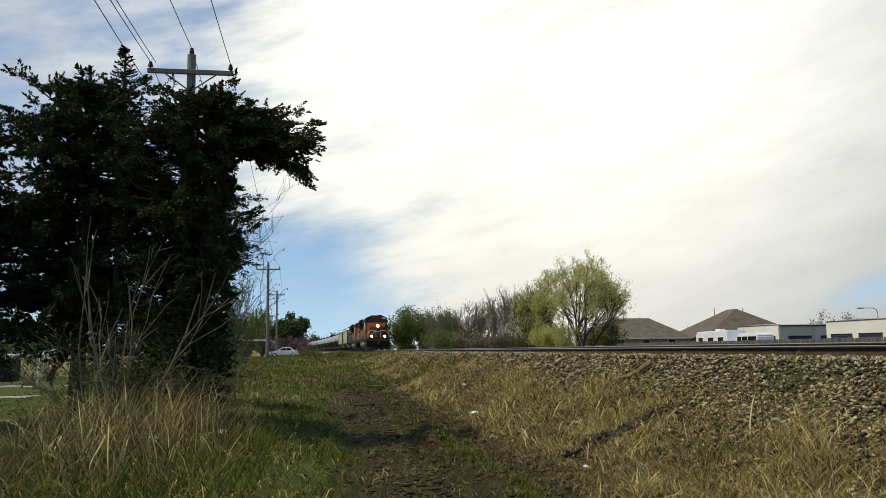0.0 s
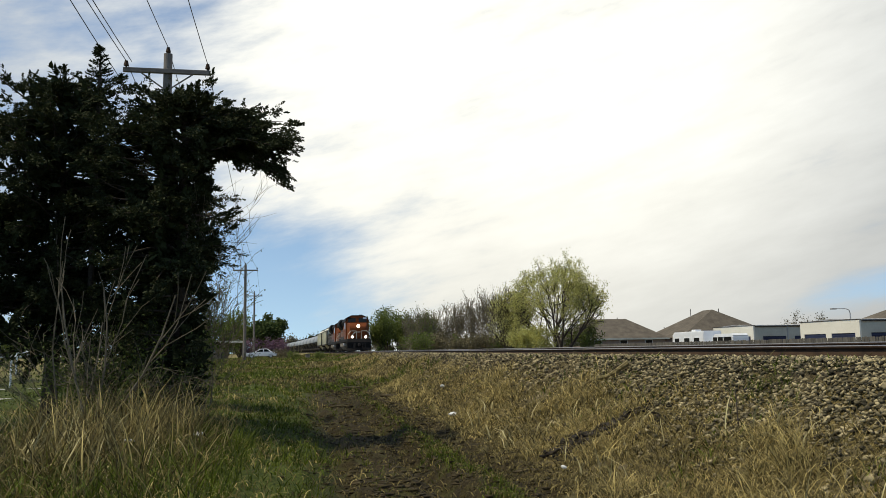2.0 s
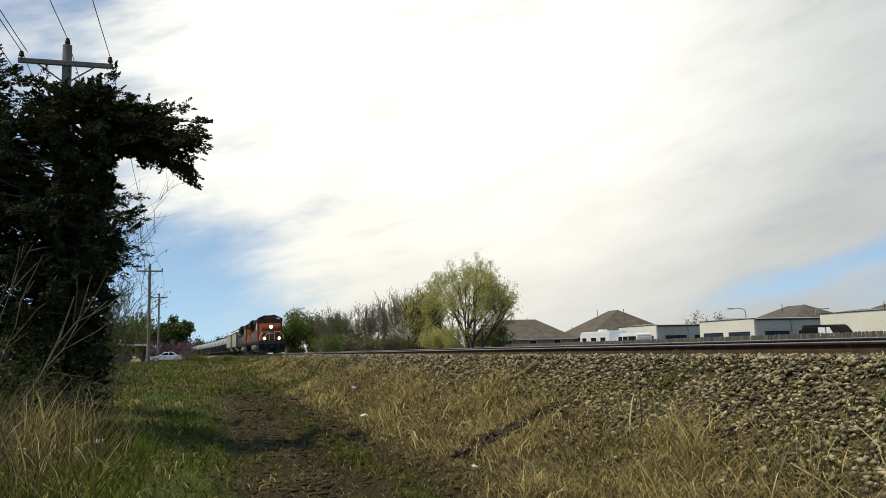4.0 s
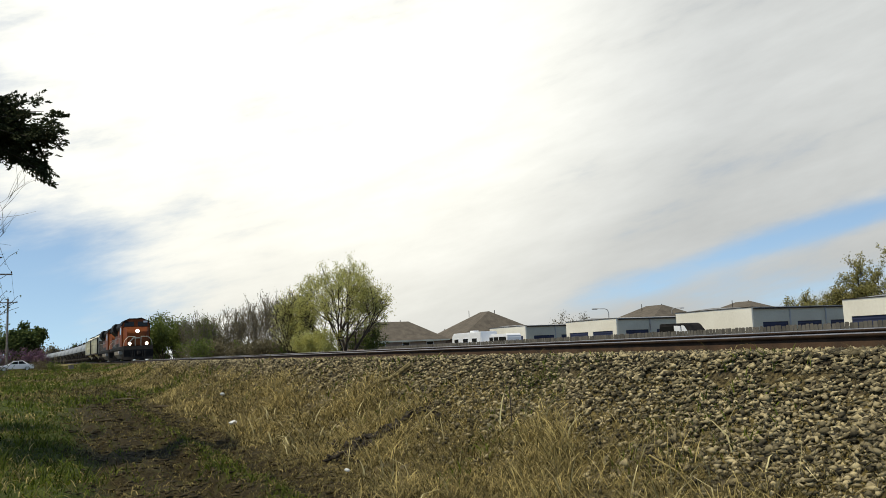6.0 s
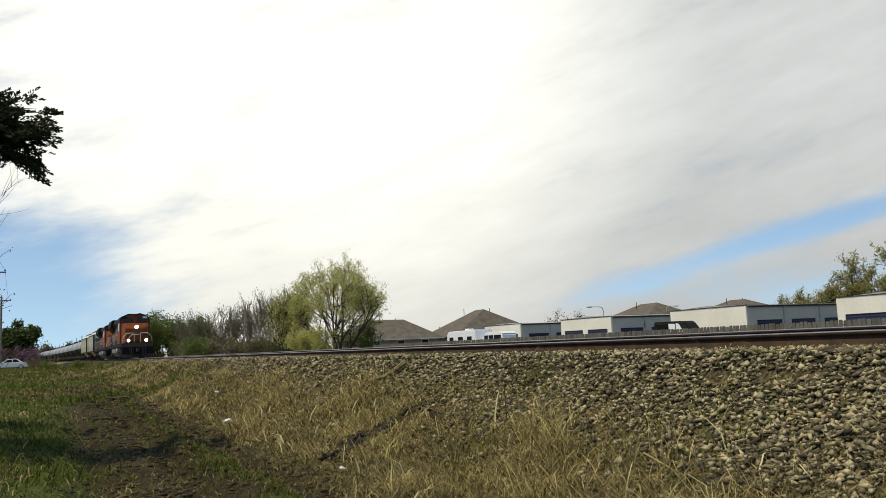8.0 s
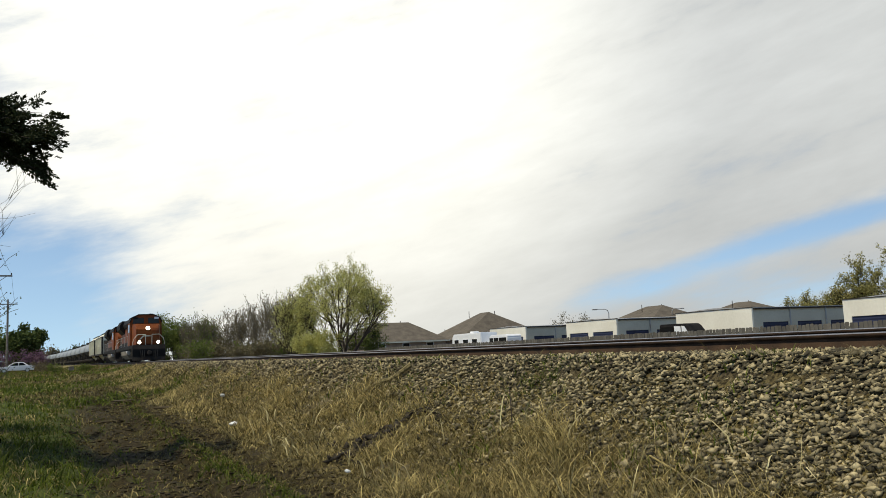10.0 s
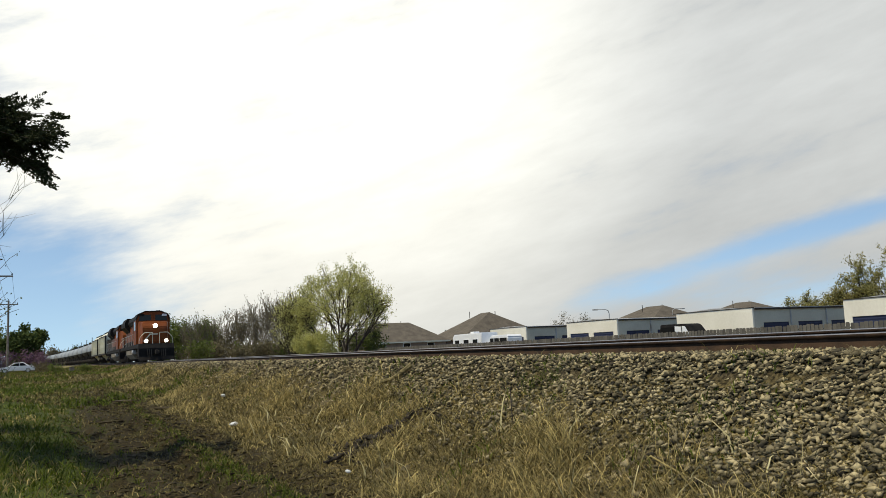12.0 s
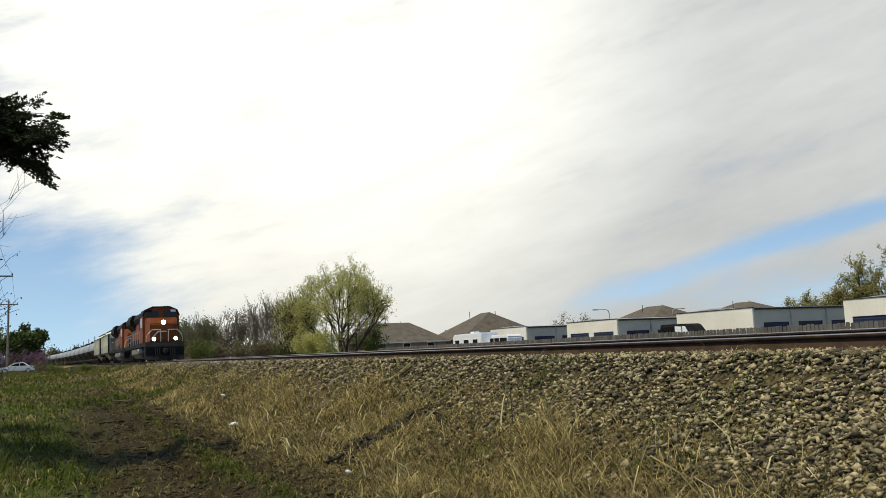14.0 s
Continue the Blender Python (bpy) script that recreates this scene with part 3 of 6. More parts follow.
def build_hopper():
    ob = thing("hopper_car", "cream covered hopper freight car, weathered", "freight car", group="hopper cars")
    L = 8.6
    bm = bmesh.new()
    add_prism(bm, [(-1.5, 1.5), (-1.58, 2.6), (-1.5, 3.9), (-0.9, 4.5), (0.9, 4.5), (1.5, 3.9), (1.58, 2.6), (1.5, 1.5)], "y", -L + 1.3, L - 1.3)
    body = part("body", bm, M["cream_paint"], ob)
    for s in (-1, 1):
        for k in range(9):
            y = -L + 1.6 + k * (2 * L - 3.2) / 8
            box_part("side_rib", (s * 1.6 - 0.05, y - 0.06, 1.45), (s * 1.6 + 0.05, y + 0.06, 3.85), M["cream_paint"], body)
        add = bmesh.new()
        add_prism(add, [(s * (L - 1.3), 1.5), (s * (L - 1.3), 3.4), (s * (L - 0.2), 1.5)], "x", -1.3, 1.3)
        part("slope_sheet", add, M["steel_dark"], body, "dark end slope sheet")
        box_part("top_plate", (s * 1.5 - 0.07, -L + 1.2, 3.82), (s * 1.5 + 0.07, L - 1.2, 4.0), M["steel_dark"], body)
        for e in (-1, 1):
            box_part("end_post", (s * 1.52 - 0.09, e * (L - 1.4) - 0.16, 1.4), (s * 1.52 + 0.09, e * (L - 1.4) + 0.16, 3.95), M["steel_dark"], body)
        box_part("end_sill", (-1.5, s * (L - 0.35) - 0.15, 1.0), (1.5, s * (L - 0.35) + 0.15, 1.4), M["steel_dark"], ob)
        box_part("side_sill", (s * 1.55 - 0.06, -L + 0.4, 1.25), (s * 1.55 + 0.06, L - 0.4, 1.5), M["steel_dark"], ob)
    for k in range(3):
        y = (k - 1) * 4.2
        bm = bmesh.new()
        add_prism(bm, [(-1.4, 1.5), (1.4, 1.5), (0.5, 0.45), (-0.5, 0.45)], "y", y - 1.5, y + 1.5)
        part("hopper_chute", bm, M["cream_paint"], ob)
    bm = bmesh.new()
    for s in (-1, 1):
        add_box(bm, (s * 0.75 - 0.2, -L + 1.0, 4.62), (s * 0.75 + 0.2, L - 1.0, 4.66))
    part("roof_walk", bm, M["steel_dark"], ob)
    for s in (-1, 1):
        truck(ob, s * (L - 2.2), 1.78, 2)
    return ob


def build_tank_car():
    ob = thing("tank_car", "pale grey railway tank car with dark underframe", "tank car", group="tank cars")
    L = 8.2
    bm = bmesh.new()
    rings = [(-L + 0.5, 0.25), (-L + 0.58, 0.8), (-L + 0.8, 1.2), (-L + 1.15, 1.42), (L - 1.15, 1.42), (L - 0.8, 1.2), (L - 0.58, 0.8), (L - 0.5, 0.25)]
    prev = None
    for y, r in rings:
        cur = [bm.verts.new((r * math.cos(a), y, 2.72 + r * math.sin(a))) for a in np.linspace(0, 2 * math.pi, 28, endpoint=False)]
        if prev:
            for i in range(28):
                bm.faces.new((prev[i], prev[(i + 1) % 28], cur[(i + 1) % 28], cur[i]))
        else:
            bm.faces.new(cur)
        prev = cur
    bm.faces.new(prev[::-1])
    bmesh.ops.recalc_face_normals(bm, faces=bm.faces[:])
    tank = part("tank", bm, M["tank_paint"], ob, smooth=True)
    # underside shade put into the colour: faces below 2.35 go black
    tank.data.materials.append(M["black_paint"])
    for p in tank.data.polygons:
        p.material_index = 1 if p.center.z < 2.35 else 0
    bm = bmesh.new()
    add_tube(bm, (0, 0, 4.05), (0, 0, 4.5), 0.5, seg=16)
    add_box(bm, (-0.9, -1.3, 4.15), (0.9, 1.3, 4.2))
    part("dome", bm, M["steel_dark"], tank)
    for s in (-1, 1):
        bm = bmesh.new()
        add_tube(bm, (s * 0.9, -1.3, 5.0), (s * 0.9, 1.3, 5.0), 0.025, seg=6)
        for y in (-1.3, 0, 1.3):
            add_tube(bm, (s * 0.9, y, 4.2), (s * 0.9, y, 5.0), 0.025, seg=6)
        part("safety_rail", bm, M["steel_dark"], ob)
    for s in (-1, 1):
        bm = bmesh.new()
        add_box(bm, (-1.45, s * (L - 0.5) - 0.4, 1.0), (1.45, s * (L - 0.5) + 0.4, 1.35))
        add_tube(bm, (-1.35, s * (L - 0.2), 2.3), (1.35, s * (L - 0.2), 2.3), 0.03, seg=6)
        for x in (-1.35, 1.35):
            add_tube(bm, (x, s * (L - 0.2), 1.3), (x, s * (L - 0.2), 2.3), 0.03, seg=6)
        part("end_platform", bm, M["steel_dark"], ob)
        box_part("saddle", (-1.1, s * (L - 2.4) - 0.5, 1.1), (1.1, s * (L - 2.4) + 0.5, 1.7), M["steel_dark"], ob)
        box_part("centre_sill", (-0.25, s * 0.1, 0.95), (0.25, s * L, 1.3), M["steel_dark"], ob)
        truck(ob, s * (L - 2.2), 1.78, 2)
    return ob


LOCO_FRONT = 1.2  # from the foremost platform edge back to the nose lamp


def head_y(t):
    """Where the nose lamp is along the track."""
    return 109.47 - 1.951 * t - 0.0485 * t * t


def build_train():
    made, back = [], -LOCO_FRONT
    loco, hopper, tank = build_locomotive(), build_hopper(), build_tank_car()
    order = [(loco, 22.6 + 0.9)] + [("loco", 22.6 + 0.9)] + [(hopper, 18.4), ("hopper", 18.4)] + [(tank, 17.6)] + [("tank", 17.6)] * 13
    sources = {"loco": loco, "hopper": hopper, "tank": tank}
    for what, length in order:
        ob = copy_thing(sources[what], Matrix()) if isinstance(what, str) else what
        if what == "loco":
            tagged(ob, "orange and black trailing diesel locomotive, lamps unlit")
            for o in ob.children_recursive:
                if o.name.startswith("lens"):
                    o.data = o.data.copy()
                    o.data.materials[0] = M["glass"]
                    o["label"] = "unlit lamp lens"
        made.append((ob, back + length / 2 - (0.45 if length > 20 else 0)))
        back += length
    return made


TRAIN = build_train()


# ---- beyond the track: fence, storage units, houses ----
FAR_Z = 0.45


def build_fence():
    ob = thing("fence", "weathered grey wooden privacy fence along the storage yard", "fence")
    shared = None
    ys = np.arange(26.0, 119.0, 0.31)
    rng = random.Random(5)
    for k, y in enumerate(ys):
        if shared is None:
            bm = bmesh.new()
            add_prism(bm, [(-0.135, 0.0), (0.135, 0.0), (0.135, 1.48), (0.09, 1.53), (-0.09, 1.53), (-0.135, 1.48)], "x", -0.012, 0.012)
            o = part("picket", bm, M["fence_wood"], ob)
            shared = o.data
        else:
            o = new("picket", shared)
            o.parent = ob
        o.location = (42 + rng.uniform(-0.015, 0.015), y, FAR_Z + rng.uniform(-0.04, 0.03))
        o.rotation_euler = (rng.uniform(-0.015, 0.015), 0, 0)
    for y in np.arange(26, 119, 2.4):
        box_part("fence_post", (42.03, y - 0.05, FAR_Z), (42.13, y + 0.05, FAR_Z + 1.45), M["fence_wood"], ob)
    for z in (0.3, 1.2):
        box_part("fence_rail", (42.02, 26, FAR_Z + z), (42.07, 119, FAR_Z + z + 0.09), M["fence_wood"], ob)
    return ob


def build_storage(y_north, y_south, x=53.0, depth=22.0, top=3.32, doors_west=True):
    ob = thing("storage_building", "white metal self-storage building with blue roll-up doors", "building", group="storage buildings")
    z0 = FAR_Z
    # walls: track side white, end wall grey, each with its door openings
    def wall(name, horizontal, a, b, fixed, mat, doors):
        bm = bmesh.new()
        head, edges = z0 + 2.06, []
        cuts = [a]
        for d0, d1 in doors:
            cuts += [d0, d1]
        cuts.append(b)
        for i in range(0, len(cuts), 2):
            lo, hi = cuts[i], cuts[i + 1]
            if hi - lo > 0.01:
                if horizontal:
                    add_box(bm, (lo, fixed, z0), (hi, fixed + 0.15, head))
                else:
                    add_box(bm, (fixed, lo, z0), (fixed + 0.15, hi, head))
        if horizontal:
            add_box(bm, (a, fixed, head), (b, fixed + 0.15, z0 + top))
        else:
            add_box(bm, (fixed, a, head), (fixed + 0.15, b, z0 + top))
        w = part(name, bm, mat, ob)
        for d0, d1 in doors:
            bm = bmesh.new()
            curtain = [(0.0, z0), (0.0, z0 + 2.06)] + [(0.05 - 0.018 * (k % 2), z0 + 2.06 - 2.06 * k / 18) for k in range(19)]
            if horizontal:
                add_prism(bm, [(fixed + 0.10 - p, q) for p, q in curtain], "x", d0, d1)
            else:
                add_prism(bm, [(fixed + 0.10 - p, q) for p, q in curtain], "y", d0, d1)
            part("roll_up_door", bm, M["blue_door"], w, "dark blue roll-up door")
        return w
    n = y_north - y_south
    west = [(y_south + 0.7, y_south + 0.7 + n * 0.38), (y_south + n * 0.55, y_south + n * 0.55 + n * 0.38)] if doors_west else []
    wall("wall_west", False, y_south, y_north, x, M["white_wall"], west)
    wall("wall_south", True, x + 0.15, x + depth, y_south, M["grey_wall"], [(x + 1.2 + 4.1 * k, x + 4.2 + 4.1 * k) for k in range(5)])
    wall("wall_north", True, x + 0.15, x + depth, y_north - 0.15, M["grey_wall"], [])
    wall("wall_east", False, y_south + 0.15, y_north - 0.15, x + depth - 0.15, M["white_wall"], [])
    for k in range(1, 5):
        box_part("downpipe", (x + depth * k / 5 - 0.05, y_south - 0.1, z0), (x + depth * k / 5 + 0.05, y_south - 0.004, z0 + top - 0.16), M["grey_paint"], ob)
    bm = bmesh.new()
    mid = (y_north + y_south) / 2
    add_prism(bm, [(y_south - 0.12, z0 + top - 0.12), (y_south - 0.12, z0 + top + 0.02), (mid, z0 + top + 0.22), (y_north + 0.12, z0 + top + 0.02), (y_north + 0.12, z0 + top - 0.12)], "x", x + 0.2, x + depth + 0.1)
    part("roof", bm, M["grey_paint"], ob)
    box_part("cap_trim", (x - 0.04, y_south - 0.05, z0 + top), (x + 0.18, y_north + 0.05, z0 + top + 0.06), M["steel_dark"], ob)
    box_part("gutter", (x + 0.2, y_south - 0.16, z0 + top - 0.16), (x + depth, y_south - 0.02, z0 + top - 0.03), M["steel_dark"], ob)
    return ob


def build_house(x0, x1, y0, y1, eave, ridge, gable_along="x", label="tan brick house with a brown shingle roof", hip=0.0, angle=0):
    """Ridge runs along x (gable_along='y': along y). hip: how far the ridge stops short of the ends."""
    cx, cy = (x0 + x1) / 2, (y0 + y1) / 2
    ob = thing("house", label, "house", pose(cx, cy, FAR_Z, 0, 0, angle), group="houses")
    hx, hy = (x1 - x0) / 2, (y1 - y0) / 2
    bm = bmesh.new()
    add_box(bm, (-hx, -hy, 0), (hx, hy, eave))
    wall = part("wall", bm, M["brick_wall"], ob)
    bm = bmesh.new()
    o = 0.5
    if gable_along == "x":
        a = [(-hx - o, -hy - o, eave - 0.1), (hx + o, -hy - o, eave - 0.1), (hx + o, hy + o, eave - 0.1), (-hx - o, hy + o, eave - 0.1)]
        r = [(-hx - o + hip, 0, ridge), (hx + o - hip, 0, ridge)]
        fs = [(0, 1, 5, 4), (2, 3, 4, 5), (1, 2, 5), (3, 0, 4), (3, 2, 1, 0)]
    else:
        a = [(-hx - o, -hy - o, eave - 0.1), (hx + o, -hy - o, eave - 0.1), (hx + o, hy + o, eave - 0.1), (-hx - o, hy + o, eave - 0.1)]
        r = [(0, -hy - o + hip, ridge), (0, hy + o - hip, ridge)]
        fs = [(0, 1, 4), (1, 2, 5, 4), (2, 3, 5), (3, 0, 4, 5), (3, 2, 1, 0)]
    vs = [bm.verts.new(p) for p in a + r]
    for f in fs:
        bm.faces.new([vs[i] for i in f])
    bmesh.ops.recalc_face_normals(bm, faces=bm.faces[:])
    roof = part("roof", bm, M["shingle"], ob)
    box_part("fascia", (-hx - o - 0.03, -hy - o - 0.03, eave - 0.28), (hx + o + 0.03, -hy - o + 0.02, eave - 0.08), M["cream_paint"], roof)
    for k, x in enumerate(np.linspace(-hx * 0.6, hx * 0.6, 3)):
        win = box_part("window", (x - 0.6, -hy - 0.04, 0.9), (x + 0.6, -hy - 0.003, 2.1), M["white_paint"], wall)
        box_part("pane", (x - 0.52, -hy - 0.055, 0.98), (x + 0.52, -hy - 0.041, 2.02), M["glass"], win)
    tube_part("vent_pipe", (hx * 0.3, 0.8, ridge - 0.9), (hx * 0.3, 0.8, ridge + 0.25), 0.06, M["steel_dark"], roof, seg=8)
    tube_part("vent_pipe", (-hx * 0.4, -0.4, ridge - 0.9), (-hx * 0.4, -0.4, ridge + 0.2), 0.05, M["steel_dark"], roof, seg=8)
    return ob


build_fence()
for north in (97.8, 79.3, 60.7, 42.4, 24.1):
    build_storage(north, north - 9.4, doors_west=north != 60.7)
build_house(40.5, 53.5, 113, 125, 2.4, 5.35, "x", hip=4.0)
build_house(56.2, 71.7, 113, 126, 2.4, 6.65, "y", hip=5.5)
build_house(77.5, 91.5, 95, 108, 3.1, 6.2, "y", hip=5.0)
build_house(88.5, 101.5, 86.0, 101.0, 3.2, 6.1, "y", hip=6.5)


# ---- plants ----
def unit(v):
    return v / np.maximum(np.linalg.norm(v, axis=-1, keepdims=True), 1e-9)


def leaf_arrays(rng, centres, size, along=None, slim=0.45, spread=1.0):
    """Small four-cornered leaves; along: the way the leaf points, mixed with chance by spread."""
    n = len(centres)
    d = rng.normal(size=(n, 3))
    if along is not None:
        d = along + spread * d
    d = unit(d)
    side = unit(np.cross(d, rng.normal(size=(n, 3))))
    s = (size * rng.uniform(0.6, 1.35, n))[:, None]
    w = s * slim
    v = np.stack([centres - d * s * 0.5, centres + side * w * 0.5, centres + d * s * 0.5, centres - side * w * 0.5], 1)
    f = np.arange(n * 4).reshape(n, 4)
    return v.reshape(-1, 3), f


def tube_arrays(segs, sides=5):
    """Tapered bars between pairs of points: rows of a(3), b(3), ra, rb."""
    segs = np.asarray(segs, dtype=float)
    a, b, ra, rb = segs[:, :3], segs[:, 3:6], segs[:, 6], segs[:, 7]
    d = unit(b - a)
    ref = np.where(np.abs(d[:, 2:3]) > 0.9, np.array([[1.0, 0, 0]]), np.array([[0, 0, 1.0]]))
    u = unit(np.cross(d, ref))
    w = np.cross(d, u)
    ang = np.linspace(0, 2 * math.pi, sides, endpoint=False)
    ring = np.cos(ang)[None, :, None] * u[:, None] + np.sin(ang)[None, :, None] * w[:, None]
    va = a[:, None] + ring * ra[:, None, None]
    vb = b[:, None] + ring * rb[:, None, None]
    v = np.concatenate([va, vb], 1)
    n = len(segs)
    i = np.arange(sides)
    base = np.stack([i, (i + 1) % sides, (i + 1) % sides + sides, i + sides], -1)
    f = (base[None] + (np.arange(n) * 2 * sides)[:, None, None]).reshape(-1, 4)
    return v.reshape(-1, 3), f


def grow(rng, start, way, length, radius, level, segs, tips, up=0.15, spread=0.6, kids=4, bend=0.16, first=0.3):
    """A limb in short pieces, with side limbs that leave it; level counts down."""
    p, d = np.array(start, dtype=float), unit(np.array(way, dtype=float))
    steps = 4 if level > 0 else 3
    side_at = np.sort(rng.uniform(first, 1.0, kids)) if level > 0 else []
    k = 0
    for i in range(steps):
        d = unit(d + rng.normal(size=3) * bend + np.array([0, 0, up * 0.5]))
        q = p + d * length / steps
        r0, r1 = radius * (1 - 0.62 * i / steps), radius * (1 - 0.62 * (i + 1) / steps)
        segs.append((*p, *q, r0, r1))
        while level > 0 and k < len(side_at) and side_at[k] <= (i + 1) / steps:
            f = side_at[k] * steps - i
            out = rng.normal(size=3)
            out -= d * out.dot(d)
            way2 = unit(d + unit(out) * spread * rng.uniform(0.7, 1.3) + np.array([0, 0, up]))
            grow(rng, p + (q - p) * f, way2, length * rng.uniform(0.5, 0.72), max(r0 * 0.55, 0.004), level - 1, segs, tips, up, spread, kids, bend, 0.2)
            k += 1
        p = q
    tips.append((*p, *d))
    if level == 0:
        tips.append((*(p - d * length * 0.5), *d))


def tree(name, label, place, height, stems=1, lean=0.25, level=3, kids=4, up=0.15, spread=0.6, radius=0.18, trunk=0.3, leaf=None, leaves=0,
         size=0.2, scatter=0.4, seed=1, bark="bark", group="", limb=0.55, slim=0.6, category="tree", dome=None, twig=0.0, fan=False, clear=0.12):
    rng = np.random.default_rng(seed)
    x, y = place
    z = float(ground_z(x, y)) - 0.1
    ob = thing(name, label, category, pose(x, y, z), group=group)
    segs, tips = [], []
    for s in range(stems):
        a = 2 * math.pi * (s + rng.uniform(-0.3, 0.3)) / stems
        tilt = lean * (rng.uniform(0.1, 1.5) if fan else 1.0)
        way = (tilt * math.cos(a), tilt * math.sin(a), 1.0) if stems > 1 else (rng.uniform(-0.05, 0.05), rng.uniform(-0.05, 0.05), 1)
        grow(rng, (0.08 * math.cos(a), 0.08 * math.sin(a), 0), way, height * limb, radius / math.sqrt(stems), level, segs, tips, up, spread, kids, 0.12, trunk)
    arr = np.array(segs)
    top = arr[:, 5].max()
    k = height / top
    arr *= k
    arr[:, 6:] = np.maximum(arr[:, 6:], twig)
    t = np.array(tips)
    t[:, :3] *= k
    if dome:
        # keep the crown within a rounded, slightly uneven outline
        rx, zc, rz = dome
        for cols in (arr[:, :3], arr[:, 3:6], t[:, :3]):
            q = (cols - np.array([0, 0, zc])) / np.array([rx, rx, rz])
            far = np.linalg.norm(q, axis=1, keepdims=True)
            bump = 1 + 0.10 * np.sin(5 * np.arctan2(q[:, 1:2], q[:, 0:1])) * np.cos(4 * q[:, 2:3])
            bump = bump * (0.70 + 0.36 * np.mod(np.sin(np.round(cols, 3) @ np.array([[12.9], [78.2], [37.7]])) * 4375.85, 1.0))
            pull = np.where((far > bump) & (cols[:, 2:3] > zc - rz * 0.8), bump / np.maximum(far, 1e-6), 1.0)
            cols[:] = np.array([0, 0, zc]) + q * pull * np.array([rx, rx, rz])
    v, f = tube_arrays(arr, 3 if y > 80 else 5)
    link_mesh("trunk", v, f, M[bark], ob)
    if leaves:
        c = t[rng.integers(0, len(t), leaves)]
        pos = c[:, :3] + np.clip(rng.normal(size=(leaves, 3)), -1.3, 1.3) * scatter * rng.uniform(0.2, 1.0, (leaves, 1))
        ok = pos[:, 2] > clear + 0.5 * rng.uniform(-1, 1, leaves) * (clear > 1)
        v, f = leaf_arrays(rng, pos[ok], size, c[ok, 3:], slim, 1.2)
        tagged(link_mesh("crown", v, f, M[leaf], ob), kind="stuff")
    return ob


def plumes(rng, at, way, length, radius, count, size, thick=0.75):
    """Pointed sprays of scale leaves along an axis: broad at the foot, drawn out to a tip. at, way: one row a spray."""
    n = len(at)
    s = rng.uniform(0, 1, (n, count, 1)) ** 0.85
    up = np.array([0, 0, 1.0])
    side = unit(np.cross(way, up) + 1e-6)
    top = np.cross(side, way)
    a = rng.uniform(0, 2 * math.pi, (n, count, 1))
    r = radius[:, None, None] * (1.04 - s) * np.sqrt(rng.uniform(0, 1, (n, count, 1)))
    off = side[:, None] * np.cos(a) + thick * top[:, None] * np.sin(a)
    pts = at[:, None] + way[:, None] * s * length[:, None, None] + off * r
    lie = unit(way[:, None] + off * 0.75)
    return pts.reshape(-1, 3), lie.reshape(-1, 3), np.full(n * count, size)


